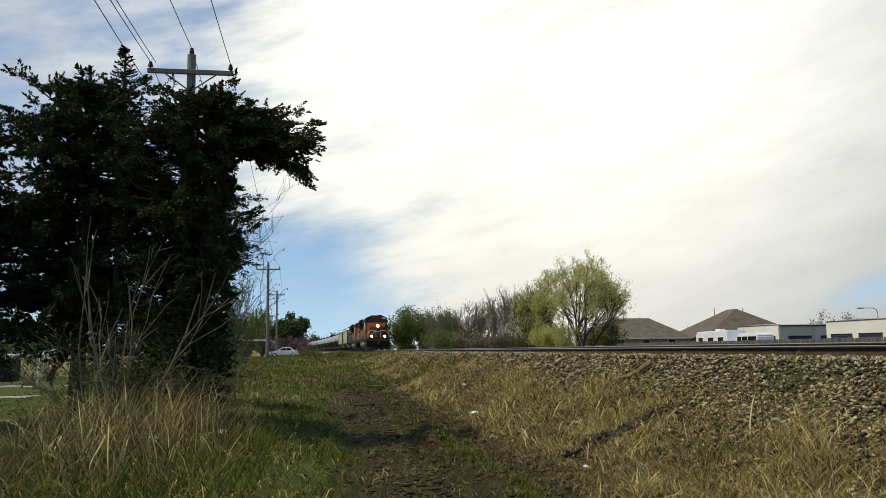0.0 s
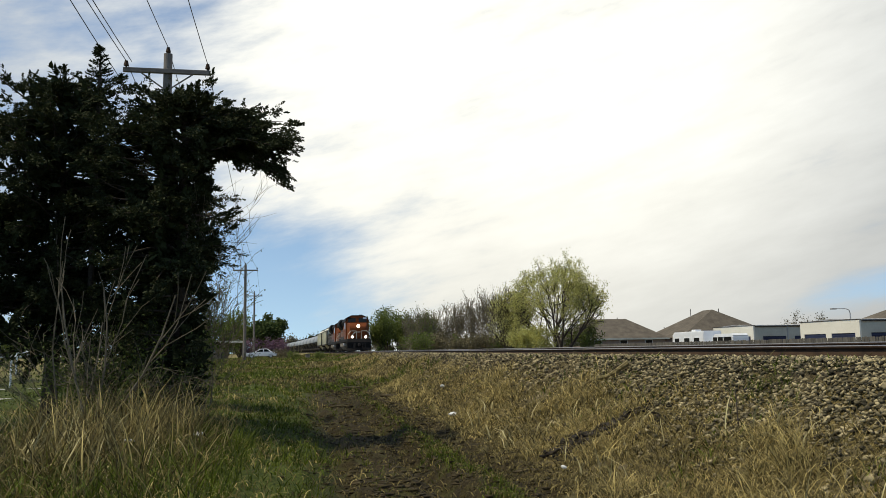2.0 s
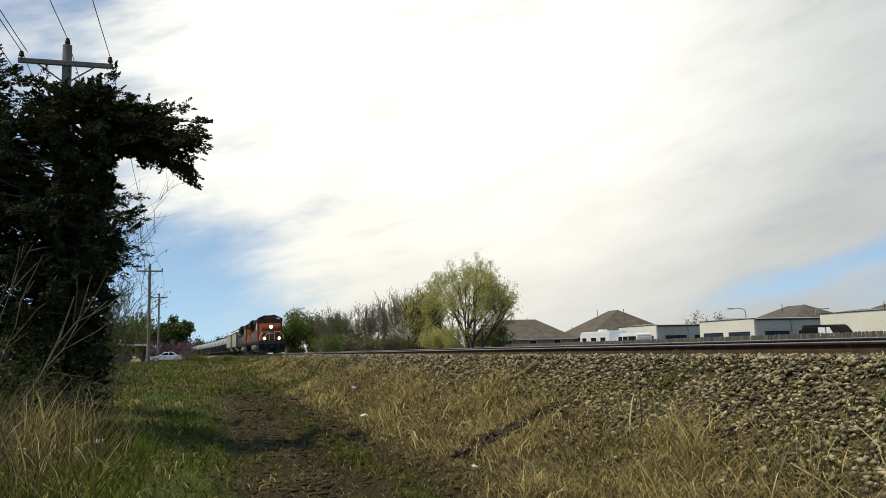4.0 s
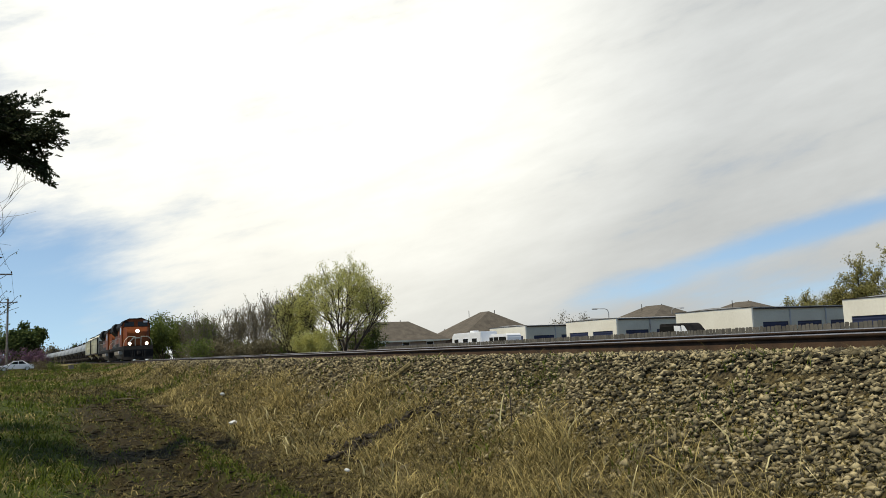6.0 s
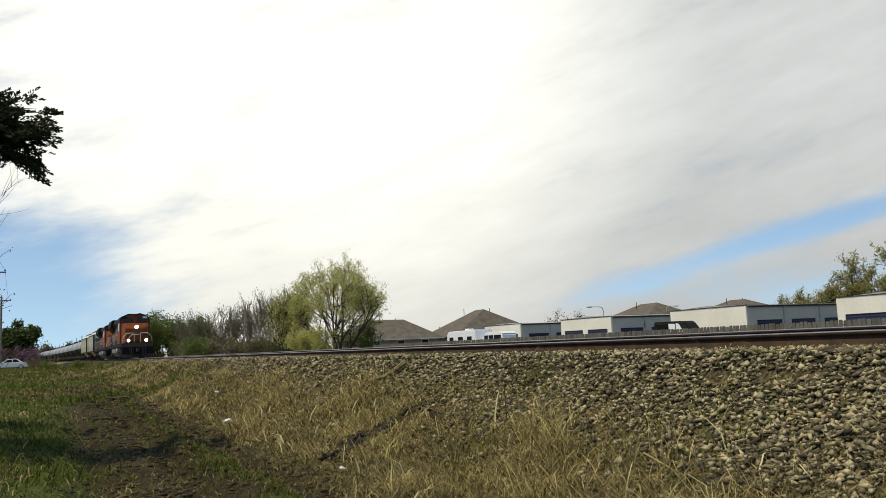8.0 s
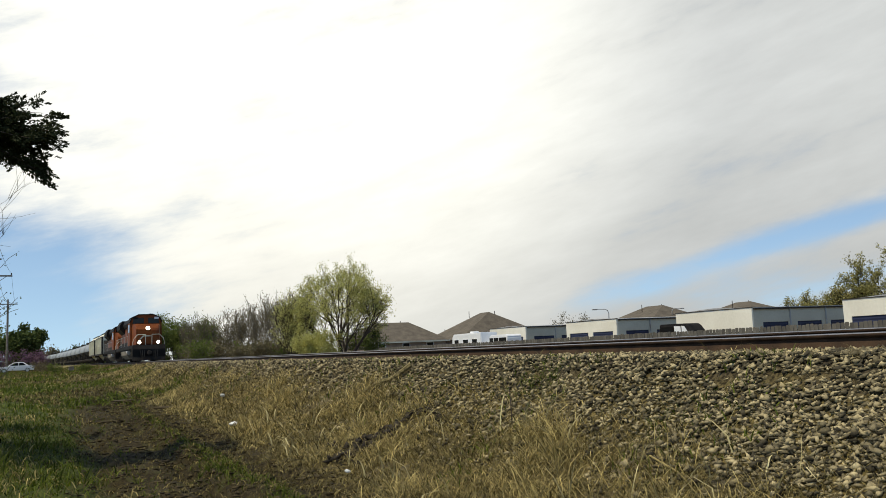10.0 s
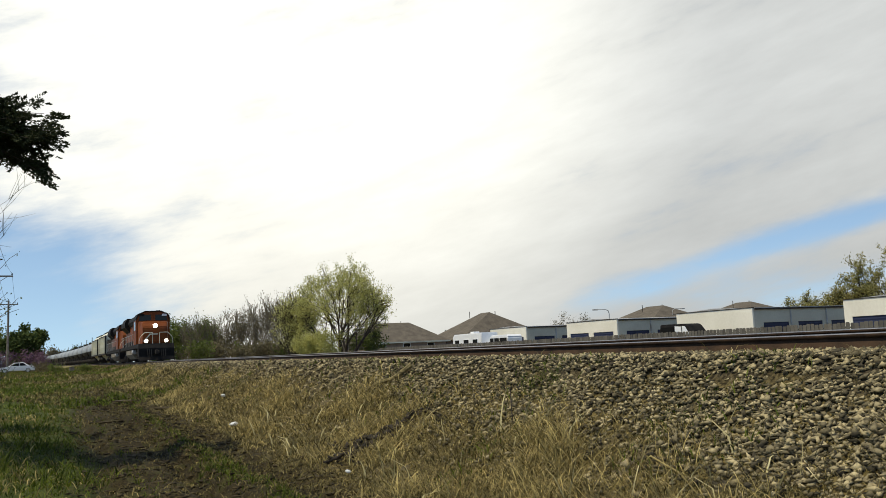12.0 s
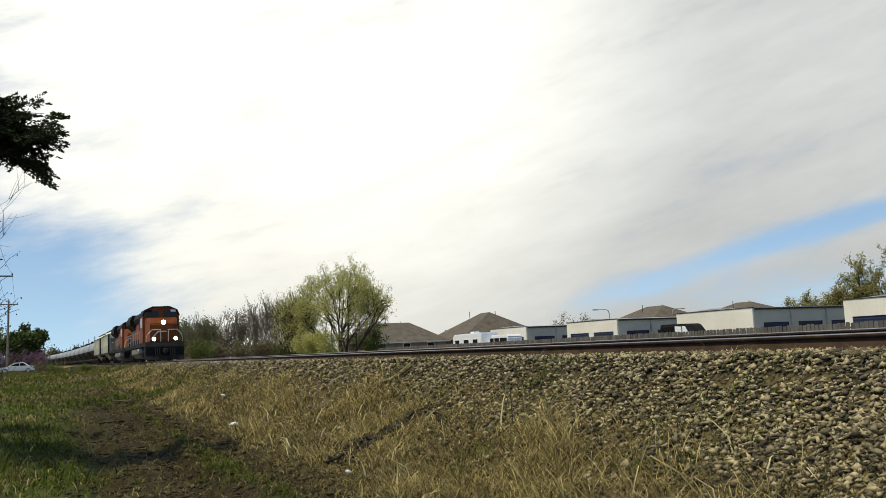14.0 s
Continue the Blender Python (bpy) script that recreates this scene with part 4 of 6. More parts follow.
def cedar(place, height, reach, seed, label, cap, low=0.6, boughs=(), count=42, shoots=30, gap=0.76):
    """A dark evergreen: limbs all the way up the stem, each ending in pointed sprays of scale leaves.
    reach(z, angle) is a limb's length; boughs: rows of how many, lowest and highest foot, angles, lengths, droop."""
    rng = np.random.default_rng(seed)
    x, y = place
    z0 = float(ground_z(x, y)) - 0.1
    ob = thing("cedar_tree", label, "tree", pose(x, y, z0), group="cedar trees")
    segs = [(0, 0, 0, 0.1, 0, height * 0.5, 0.16, 0.11), (0.1, 0, height * 0.5, 0.05, 0.1, height * 0.95, 0.11, 0.02)]
    limbs, tip_at, tip_way, in_at, in_way = [], [], [], [], []
    z = low
    while z < height - 0.15:
        for _ in range(7):
            a = rng.uniform(0, 2 * math.pi)
            limbs.append((z, a, reach(z + z0, a) * rng.uniform(0.75, 1.05), rng.uniform(-0.10, 0.02)))
        z += 0.16
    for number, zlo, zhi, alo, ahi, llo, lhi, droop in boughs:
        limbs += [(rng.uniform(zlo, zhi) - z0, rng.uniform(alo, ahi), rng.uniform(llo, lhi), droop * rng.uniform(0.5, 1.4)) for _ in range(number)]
    for z, a, ln, droop in limbs:
        p = np.array([0.05, 0, z])
        d = np.array([math.cos(a), math.sin(a), rng.uniform(0.02, 0.22)])
        steps = max(2, int(ln / 0.26))
        for i in range(steps):
            d = unit(d + rng.normal(size=3) * 0.10 + np.array([0, 0, droop]))
            q = p + d * ln / steps
            q[2] = min(q[2], cap - z0 - 0.22)
            segs.append((*p, *q, 0.026 * (1 - i / steps) + 0.005, 0.026 * (1 - (i + 1) / steps) + 0.004))
            outer = (i + 1) / steps > 0.55
            for _ in range(3 if outer else 2):
                e = unit(d + rng.normal(size=3) * np.array([0.6, 0.6, 0.32]) + np.array([0, 0, 0.06 + droop]))
                (tip_at if outer else in_at).append(q)
                (tip_way if outer else in_way).append(e)
            p = q
        tip_at.append(p)
        tip_way.append(d)
    v, f = tube_arrays(np.array(segs))
    link_mesh("trunk", v, f, M["bark"], ob)
    tip_at, tip_way, in_at, in_way = (np.array(q) for q in (tip_at, tip_way, in_at, in_way))
    # the tops of the crown lie in uneven waves, and masses of it part to let the sky through
    wave = 0.14 * np.sin(2.3 * tip_at[:, 0] + seed) + 0.10 * np.sin(5.1 * tip_at[:, 0] + 1.7 * tip_at[:, 1])
    ok = tip_at[:, 2] + z0 < cap - 0.12 + wave
    tip_at, tip_way = tip_at[ok], tip_way[ok]
    tops = tip_at[tip_at[:, 2] + z0 > cap - 0.55]
    pick = tops[rng.integers(0, len(tops), shoots)]
    rise = unit(np.stack([rng.uniform(-0.8, 0.8, shoots), rng.uniform(-0.8, 0.8, shoots), np.ones(shoots)], -1))
    made = [plumes(rng, tip_at, tip_way, rng.uniform(0.18, 0.36, len(tip_at)), rng.uniform(0.09, 0.17, len(tip_at)), count, 0.066),
            plumes(rng, pick, rise, rng.uniform(0.22, 0.5, shoots), rng.uniform(0.06, 0.10, shoots), 60, 0.06, 1.0),
            plumes(rng, in_at, in_way, np.full(len(in_at), 0.42), np.full(len(in_at), 0.24), 13, 0.19)]
    c, w, size = (np.concatenate([m[k] for m in made]) for k in range(3))
    ok = c[:, 2] > 0.15
    ok &= np.sin(4.6 * (c[:, 0] + x) + 0.5 + 1.1 * np.sin(2.9 * c[:, 2])) * np.sin(4.2 * (c[:, 2] + z0) + 0.9 * np.sin(2.3 * (c[:, 0] + x))) < gap
    v, f = leaf_arrays(rng, c[ok], size[ok], w[ok], 0.42, 0.35)
    tagged(link_mesh("crown", v, f, M["cedar"], ob), kind="stuff")
    return ob


def blades(name, label, rng, x, y, length, width, lean, mat, category="grass", lift=0.0, way=None):
    """Bent, wandering grass blades rooted at (x, y)."""
    n = len(x)
    root = np.stack([x, y, ground_z(x, y) - 0.01 + lift], -1)
    a = rng.uniform(0, 2 * math.pi, n) if way is None else way + rng.normal(size=n) * 0.8
    out = np.stack([np.cos(a), np.sin(a), np.zeros(n)], -1)
    up = np.array([[0, 0, 1.0]])
    L = (length * rng.uniform(0.45, 1.25, n))[:, None]
    t = np.clip(lean * rng.uniform(0.3, 1.6, n), 0.05, 1.45)[:, None]
    turn = rng.normal(size=n)[:, None] * 0.5
    side = np.stack([-np.sin(a), np.cos(a), np.zeros(n)], -1)
    p1 = root + L * 0.36 * (out * np.sin(t * 0.45) + up * np.cos(t * 0.45))
    p2 = p1 + L * 0.34 * unit(out * np.sin(t * 1.0) + up * np.cos(t * 1.0) + side * turn * 0.5)
    tip = p2 + L * 0.30 * unit(out * np.sin(t * 1.55) + up * np.cos(t * 1.55) + side * turn)
    b = rng.uniform(0, 2 * math.pi, n)
    w = np.stack([np.cos(b), np.sin(b), np.zeros(n)], -1) * (np.broadcast_to(width, n) * rng.uniform(0.6, 1.3, n))[:, None]
    v = np.stack([root - w, root + w, p1 + w * 0.9, p1 - w * 0.9, p2 + w * 0.7, p2 - w * 0.7, tip], 1).reshape(-1, 3)
    k = np.arange(n)[:, None] * 7
    f = np.concatenate([k + np.array([q]) for q in ((0, 1, 2), (0, 2, 3), (3, 2, 4), (3, 4, 5), (5, 4, 6))], 0)
    ob = link_mesh(name, v, f, M[mat])
    return tagged(ob, label, category, kind="stuff")


def patchy(x, y, scale, seed):
    """A soft random field from 0 to 1."""
    r = np.random.default_rng(seed)
    s = np.zeros_like(x)
    for _ in range(7):
        a, k, ph = r.uniform(0, 2 * math.pi), r.uniform(0.6, 2.2) / scale, r.uniform(0, 6.3)
        s += np.sin((x * math.cos(a) + y * math.sin(a)) * k + ph)
    return np.clip(0.5 + s / 6.0, 0, 1)


def strewn(rng, n, x0, x1, y0, y1, keep):
    """Places that thin out with distance along the lane."""
    y = y0 * (y1 / y0) ** rng.uniform(0, 1, n)
    x = rng.uniform(x0, x1, n)
    ok = rng.uniform(0, 1, n) < keep(x, y)
    return x[ok], y[ok]


def washout_y(x):
    """The line of a washed-out cut that runs down the bank."""
    s = (x - 2.9) / 2.15
    return 10.2 + 1.27 * np.sin(2.3 * s) - 0.10 * s


def build_grass():
    rng = np.random.default_rng(11)
    # dry bank: tussocks of long tangled straw over flattened thatch, thinning towards the ballast
    def bank(x, y):
        edge = 5.75 + 0.35 * smooth(18, 40, y) - 0.25 * smooth(9, 4.5, y)
        away = y - washout_y(x)
        cut = 0.08 + 0.92 * smooth(0.10, 0.34, np.where(away < 0, -0.4 * away, away) + 9.0 * ((x < 3.1) | (x > 5.25)))
        return cut * smooth(2.7, 3.5, x) * (0.02 + 0.98 * smooth(edge, edge - 1.15, x))
    x, y = strewn(rng, 190000, 2.7, 6.5, 3.4, 70, lambda x, y: bank(x, y) * (0.12 + 0.88 * smooth(0.40, 0.66, patchy(x, y, 0.55, 3))))
    tuft = smooth(0.45, 0.75, patchy(x, y, 0.5, 8))
    blades("dry_grass", "matted dry straw-coloured grass on the railway bank", rng, x, y, 0.13 + 0.22 * tuft, 0.0017 + 0.00034 * y, 1.4, "straw")
    x, y = strewn(rng, 95000, 2.3, 6.9, 3.4, 60, lambda x, y: bank(x, y) * (0.3 + 0.7 * patchy(x, y, 0.4, 15)))
    blades("thatch_grass", "flattened brown dead grass lying on the bank", rng, x, y, 0.18, 0.0018 + 0.0004 * y, 1.9, "straw_dark", lift=0.01)
    x, y = strewn(rng, 500, 3.0, 5.9, 4.2, 22, lambda x, y: bank(x, y) * (0.2 + 0.8 * patchy(x, y, 0.7, 21)))
    blades("bank_stems", "single pale dead stems standing out of the bank grass", rng, x, y, 0.5, 0.004 + 0.0004 * y, 1.0, "straw_pale")
    x, y = strewn(rng, 7000, 3.0, 6.6, 2.6, 30, lambda x, y: smooth(0.62, 0.8, patchy(x, y, 0.7, 14)))
    blades("bank_weeds", "sparse green weeds on the railway bank", rng, x, y, 0.14, 0.004 + 0.0005 * y, 0.8, "grass")
    x, y = rng.normal(5.6, 0.14, 200), rng.normal(9.1, 0.25, 200)
    blades("weed_tuft", "yellow-green weed tuft at the edge of the ballast", rng, x, y, 0.20, 0.004, 1.0, "grass")
    # green verge beside the lane
    x, y = strewn(rng, 72000, -9.0, 0.9, 6.5, 75, lambda x, y: (x > -0.45 * y - 0.5) * smooth(1.15, 0.2, x + 0.6 * patchy(x, y, 0.8, 4)) * (0.4 + 0.6 * patchy(x, y, 0.8, 5)) * (1 - 0.75 * (x < -1.3) * (y < 13)))
    lawn = (x < -0.8 - 0.27 * y) & (y > 11)
    blades("verge_grass", "fresh green grass on the verge of the lane", rng, x, y, np.where(lawn, 0.07, 0.11 + 0.17 * patchy(x, y, 0.6, 6) ** 2), 0.0028 + 0.00042 * y, 1.0, "grass")
    x, y = strewn(rng, 34000, -7.0, 0.9, 6.5, 75, lambda x, y: (x > -0.45 * y - 0.5) * (0.15 + 0.85 * smooth(0.45, 0.72, patchy(x, y, 0.9, 7))) * (0.12 + 0.88 * smooth(0.1, -0.8, x - 0.05 * np.maximum(y - 22, 0))))
    blades("verge_straw", "pale dead stalks lying in the green verge", rng, x, y, 0.20, 0.002 + 0.00036 * y, 1.4, "straw")
    x, y = strewn(rng, 2600, -4.0, 0.4, 6.4, 14, lambda x, y: (x > -0.45 * y - 0.5) * (0.3 + 0.7 * patchy(x, y, 0.5, 23)) * smooth(0.3, -0.8, x))
    blades("verge_litter", "broken pale stalks lying over the verge grass", rng, x, y, 0.24, 0.0028 + 0.00022 * y, 2.2, "straw", lift=0.06)
    # green strips and tufts of the lane
    x, y = strewn(rng, 46000, 0.9, 2.9, 6.0, 55, lambda x, y: (1.6 * np.exp(-((x - 2.08) / 0.20) ** 2) * (0.35 + 0.65 * smooth(17, 11, y)) + 0.35 * np.exp(-((x - 0.7) / 0.3) ** 2)) * smooth(0.1, 0.38, patchy(x, y, 0.8, 9)))
    blades("lane_grass", "short green grass between the wheel ruts", rng, x, y, 0.10, 0.0026 + 0.00036 * y, 0.9, "grass")
    x, y = strewn(rng, 46000, -0.2, 3.3, 5.5, 60, lambda x, y: (0.3 + 0.7 * patchy(x, y, 0.6, 10)) * (0.3 + 0.7 * smooth(1.2, 2.2, x)))
    blades("lane_litter", "scraps of dead grass trodden into the lane", rng, x, y, 0.10, 0.0028 + 0.0003 * y, 2.0, "straw_dark", lift=0.02)
    # rough field further along
    n = 36000
    x, y = rng.uniform(-9, 6.4, n), 32 * (210 / 32) ** rng.uniform(0, 1, n)
    ok = (x < track_x(y) - 2.4)
    x, y = x[ok], y[ok]
    half = smooth(0.4, 0.6, patchy(x, y, 3.0, 19)) + 0.25 * (x > 0.5) > 0.5
    blades("field_grass", "yellowing rough grass of the field by the line", rng, x[~half], y[~half], 0.24, 0.018 + 0.0002 * y[~half], 0.9, "grass")
    blades("field_straw", "dry tufts in the rough field by the line", rng, x[half], y[half], 0.24, 0.018 + 0.0002 * y[half], 1.1, "straw_dark")
    # tall dead stand before the cedars
    x = rng.normal(-2.4, 0.65, 2200)
    y = rng.normal(11.5, 1.4, 2200)
    ok = (x < -0.9) & (x > -3.5) & (y > 7.8) & (y < 14)
    x, y = x[ok], y[ok]
    blades("tall_grass", "tall dead straw grass standing before the cedars", rng, x[::3], y[::3], 0.95, 0.0065, 0.45, "straw")
    blades("tall_stalks", "brown dead stalks standing before the cedars", rng, x[1::2], y[1::2], 0.75, 0.0065, 0.6, "straw_dark")
    x, y = rng.normal(-2.7, 1.0, 6500), rng.normal(10.0, 1.6, 6500)
    ok = (x < -0.9) & (x > -1.6 - 0.19 * y) & (y > 7.0) & (y < 13)
    few = np.arange(len(x)) < 160
    blades("bent_stalks", "thick pale dead stalks bent over the verge grass", rng, x[ok & few], y[ok & few], 0.85, 0.009, 1.0, "straw_pale")
    blades("fallen_grass", "bent and fallen straw stalks among the verge grass", rng, x[ok], y[ok], 0.55, 0.006, 1.2, "straw_dark")
    x = rng.uniform(-4.4, -0.6, 7000)
    y = rng.uniform(7.0, 13.5, 7000)
    ok = x > -1.9 - 0.17 * y
    x, y = x[ok], y[ok]
    blades("undergrowth_grass", "long green grass under the dead stand", rng, x, y, 0.40, 0.005, 0.8, "grass")


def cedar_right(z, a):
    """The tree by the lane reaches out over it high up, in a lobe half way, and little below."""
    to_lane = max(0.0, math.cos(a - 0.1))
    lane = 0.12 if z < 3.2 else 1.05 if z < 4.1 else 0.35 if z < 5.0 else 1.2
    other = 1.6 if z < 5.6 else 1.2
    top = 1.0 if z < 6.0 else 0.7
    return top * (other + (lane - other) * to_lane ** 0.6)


def cedar_mid(z, a):
    return (1.9 if z < 5.5 else 1.5 if z < 6.1 else 0.7)


def cedar_back(z, a):
    return (0.9 if z < 3.4 else 1.5 if z < 5.2 else 0.8)


def cedar_left(z, a):
    return (2.1 if z < 5.2 else 1.1 if z < 5.9 else 0.8)


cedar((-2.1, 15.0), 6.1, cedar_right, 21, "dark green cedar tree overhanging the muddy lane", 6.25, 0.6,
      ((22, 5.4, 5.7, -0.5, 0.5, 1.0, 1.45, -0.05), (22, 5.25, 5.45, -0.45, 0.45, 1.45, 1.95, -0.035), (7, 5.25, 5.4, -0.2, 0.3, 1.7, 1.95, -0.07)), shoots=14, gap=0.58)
cedar((-4.4, 15.9), 6.75, cedar_mid, 22, "tall dark green cedar tree in a roadside thicket", 6.8, 1.5)
# hidden behind the other cedars, added for its shadow across the lane
cedar((-3.0, 20.2), 5.3, cedar_back, 25, "unseen dark green cedar added to shade the lane", 5.5, 0.8, count=22, shoots=8, gap=0.9)
cedar((-6.9, 15.4), 6.4, cedar_left, 23, "dark green cedar tree beside a house yard", 6.6, 2.3)


def build_spire(x, y, z, height):
    """A young cedar leader standing clear of the crown."""
    rng = np.random.default_rng(29)
    ob = thing("cedar_tree", "slim cedar leader rising above the thicket", "tree", pose(x, y, float(ground_z(x, y))), group="cedar trees")
    v, f = tube_arrays(np.array([(0, 0, 0, 0.05, 0, z, 0.07, 0.035), (0.05, 0, z, 0.05, 0, z + height, 0.035, 0.006)]))
    link_mesh("trunk", v, f, M["bark"], ob)
    k = 90
    h = rng.uniform(-1.2, 1.0, k)
    a = rng.uniform(0, 2 * math.pi, k)
    at = np.stack([np.full(k, 0.05), np.zeros(k), z + height * h], -1)
    way = unit(np.stack([np.cos(a), np.sin(a), np.full(k, 0.45)], -1))
    c, w, size = plumes(rng, at, way, 0.10 + 0.16 * (1 - h), np.full(k, 0.06), 34, 0.055)
    v, f = leaf_arrays(rng, c, size, w, 0.42, 0.35)
    tagged(link_mesh("crown", v, f, M["cedar"], ob), kind="stuff")


build_spire(-3.6, 15.2, 6.3, 0.6)

# bare and budding shrubs about the cedars
tree("bare_shrub", "leafless pale-twigged shrub before the cedars", (-3.3, 13.0), 3.3, 3, 0.35, 2, 2, 0.12, 0.5, 0.03, 0.3, seed=31, bark="brown_twig", twig=0.0055, category="shrub", group="bare shrubs")
tree("bare_shrub", "leafless pale-twigged shrub before the cedars", (-2.9, 13.1), 3.2, 3, 0.22, 2, 2, 0.12, 0.5, 0.03, 0.3, seed=32, bark="brown_twig", twig=0.0055, category="shrub", group="bare shrubs")
tree("bare_shrub", "thin leafless shrub with spreading twigs behind the cedar", (-2.0, 16.6), 5.3, 2, 0.06, 3, 4, 0.08, 0.75, 0.05, 0.62, seed=34, bark="brown_twig", category="shrub", group="bare shrubs")
for k, (tx, ty, th) in enumerate(((-2.8, 13.9, 2.1), (-3.4, 14.1, 2.4), (-2.2, 14.0, 1.7))):
    tree("bramble", "dark tangle of bare brown bramble under the cedars", (tx, ty), th, 7, 0.6, 2, 5, 0.02, 0.8, 0.03, 0.2, "dark_leaf", 1500, 0.04, 0.3, 250 + k, "brown_twig", category="shrub", group="brambles", twig=0.0035)
tree("thicket_shrub", "tall lacy shrub just coming into small leaf", (-1.85, 17.4), 3.5, 5, 0.14, 3, 4, 0.16, 0.55, 0.05, 0.25, "green_leaf", 2400, 0.035, 0.10, 38, "brown_twig", category="shrub", group="thicket shrubs", twig=0.004)
tree("thicket_shrub", "low leafy shrub under the cedars", (-3.3, 14.4), 1.7, 5, 0.5, 2, 4, 0.1, 0.6, 0.04, 0.2, "green_leaf", 4200, 0.055, 0.3, 36, "twig", category="shrub", group="thicket shrubs")
tree("thicket_shrub", "low leafy shrub beside the lane", (-2.3, 15.4), 2.3, 5, 0.15, 2, 4, 0.1, 0.6, 0.04, 0.2, "green_leaf", 4200, 0.05, 0.3, 37, "twig", category="shrub", group="thicket shrubs")

# beyond the track
tree("broad_tree", "broad many-stemmed tree with fresh yellow-green leaves", (21.9, 66.3), 10.3, 9, 0.9, 2, 7, 0.06, 0.7, 0.55, 0.3, "spring_leaf", 36000, 0.115, 0.33, 41, limb=0.85, dome=(4.2, 4.1, 4.95), twig=0.012, fan=True, clear=2.2)
tree("slender_tree", "slender tree just coming into leaf", (18.2, 69.0), 7.4, 6, 0.4, 2, 8, 0.22, 0.55, 0.25, 0.15, "spring_leaf", 7500, 0.11, 0.3, 42, limb=0.85, dome=(2.1, 3.7, 3.0), twig=0.014, fan=True)
tree("leafy_bush", "bright yellow-green leafing bush under the broad tree", (19.0, 64.3), 3.1, 6, 0.7, 2, 5, 0.1, 0.7, 0.08, 0.15, "spring_leaf", 12000, 0.12, 0.34, 43, "twig", category="bush")
tree("leafy_bush", "olive green bush at the tree's foot", (24.6, 67.5), 3.6, 6, 0.6, 2, 5, 0.1, 0.7, 0.08, 0.15, "green_leaf", 3200, 0.16, 0.34, 44, "twig", category="bush")
wood = np.random.default_rng(7)
for k in range(22):
    tx = 14.0 + 0.58 * k + wood.uniform(-0.4, 0.4)
    ty = 96 + wood.uniform(-6, 10)
    th = 5.7 + 0.17 * k + wood.uniform(-1.0, 0.8) - (1.0 if k > 19 else 0)
    tree("bare_tree", "leafless grey-brown tree in a trackside wood", (tx, ty), th, 3, 0.2, 3, 4, 0.25, 0.45, 0.12, 0.2, "green_leaf" if k < 6 and k % 2 else "brown_leaf", 700 if k < 12 else 500, 0.15, 0.45, 100 + k, "twig", group="bare trees", twig=0.016)
for k in range(14):
    tx = 12.8 + 0.95 * k + wood.uniform(-0.5, 0.5)
    ty = 88 + wood.uniform(-5, 4)
    tree("brush", "tangled brown brush below the bare trees", (tx, ty), 2.6 + wood.uniform(-0.4, 0.7), 6, 0.5, 2, 5, 0.1, 0.6, 0.06, 0.1, "brown_leaf" if k % 5 else "green_leaf", 1900, 0.20, 0.5, 140 + k, "twig", category="bush", group="trackside brush", twig=0.014)
for k, (tx, ty, th) in enumerate(((12.4, 112, 6.5), (14.4, 116, 7.2), (16.8, 112, 6.5))):
    tree("green_tree", "leafy mid-green tree beside the railway", (tx, ty), th, 4, 0.35, 3, 4, 0.1, 0.6, 0.2, 0.15, "green_leaf", 6500, 0.25, 0.55, 160 + k, group="green trees")
for k, (tx, ty, th) in enumerate(((91, 66.6, 10.4), (95, 66.0, 11.4), (88, 72.6, 6.6), (88, 75.6, 5.7), (89, 70.6, 7.4), (88, 78.2, 4.8), (91, 69.2, 8.2))):
    tree("yard_tree", "olive leafing tree behind the storage yard", (tx, ty), th, 2 if th > 10 else 5, 0.3, 3, 4, 0.12, 0.6, 0.4, 0.2, "olive_leaf", 7500, 0.20, 0.38, 170 + k, group="yard trees", twig=0.025)
for k, (tx, ty, th) in enumerate(((70, 106, 6.2), (73, 104, 6.0), (51, 134, 5.8), (55, 135, 5.4), (48, 136, 5.6))):
    tree("bare_tree", "leafless tree showing over the roofs", (tx, ty), th, 3, 0.3, 3, 5, 0.2, 0.5, 0.15, 0.2, "brown_leaf" if k < 2 else "green_leaf", 900, 0.2, 0.4, 180 + k, "twig", group="bare trees")

# left of the line
tree("evergreen_tree", "dense rounded dark evergreen tree by the road", (-4.2, 134), 6.9, 8, 0.38, 2, 5, 0.12, 0.5, 0.2, 0.1, "dark_leaf", 30000, 0.40, 0.5, 191, dome=(2.9, 3.6, 3.5))
tree("distant_tree", "dark narrow evergreen tree far along the line", (7.6, 335), 8.2, 6, 0.25, 2, 5, 0.15, 0.4, 0.2, 0.1, "dark_leaf", 2500, 0.5, 0.7, 192, group="distant trees")
for k, (tx, ty, th) in enumerate(((-3.2, 130, 3.2), (-6.6, 131.5, 3.4), (-2.3, 130.8, 2.4))):
    tree("flowering_tree", "small tree covered in pink-purple blossom", (tx, ty), th, 5, 0.5, 2, 5, 0.1, 0.6, 0.1, 0.15, "pink_leaf", 1500, 0.2, 0.4, 195 + k, group="flowering trees")
for k in range(9):
    tx, ty = -9.5 - 2.3 * k + wood.uniform(-0.6, 0.6), 142 + wood.uniform(-4, 12)
    tree("green_tree", "leafy green tree behind the roadside house", (tx, ty), 7.2 + wood.uniform(-1, 1.6), 4, 0.3, 3, 4, 0.1, 0.6, 0.25, 0.12, "green_leaf", 2700, 0.38, 0.6, 200 + k, group="green trees")
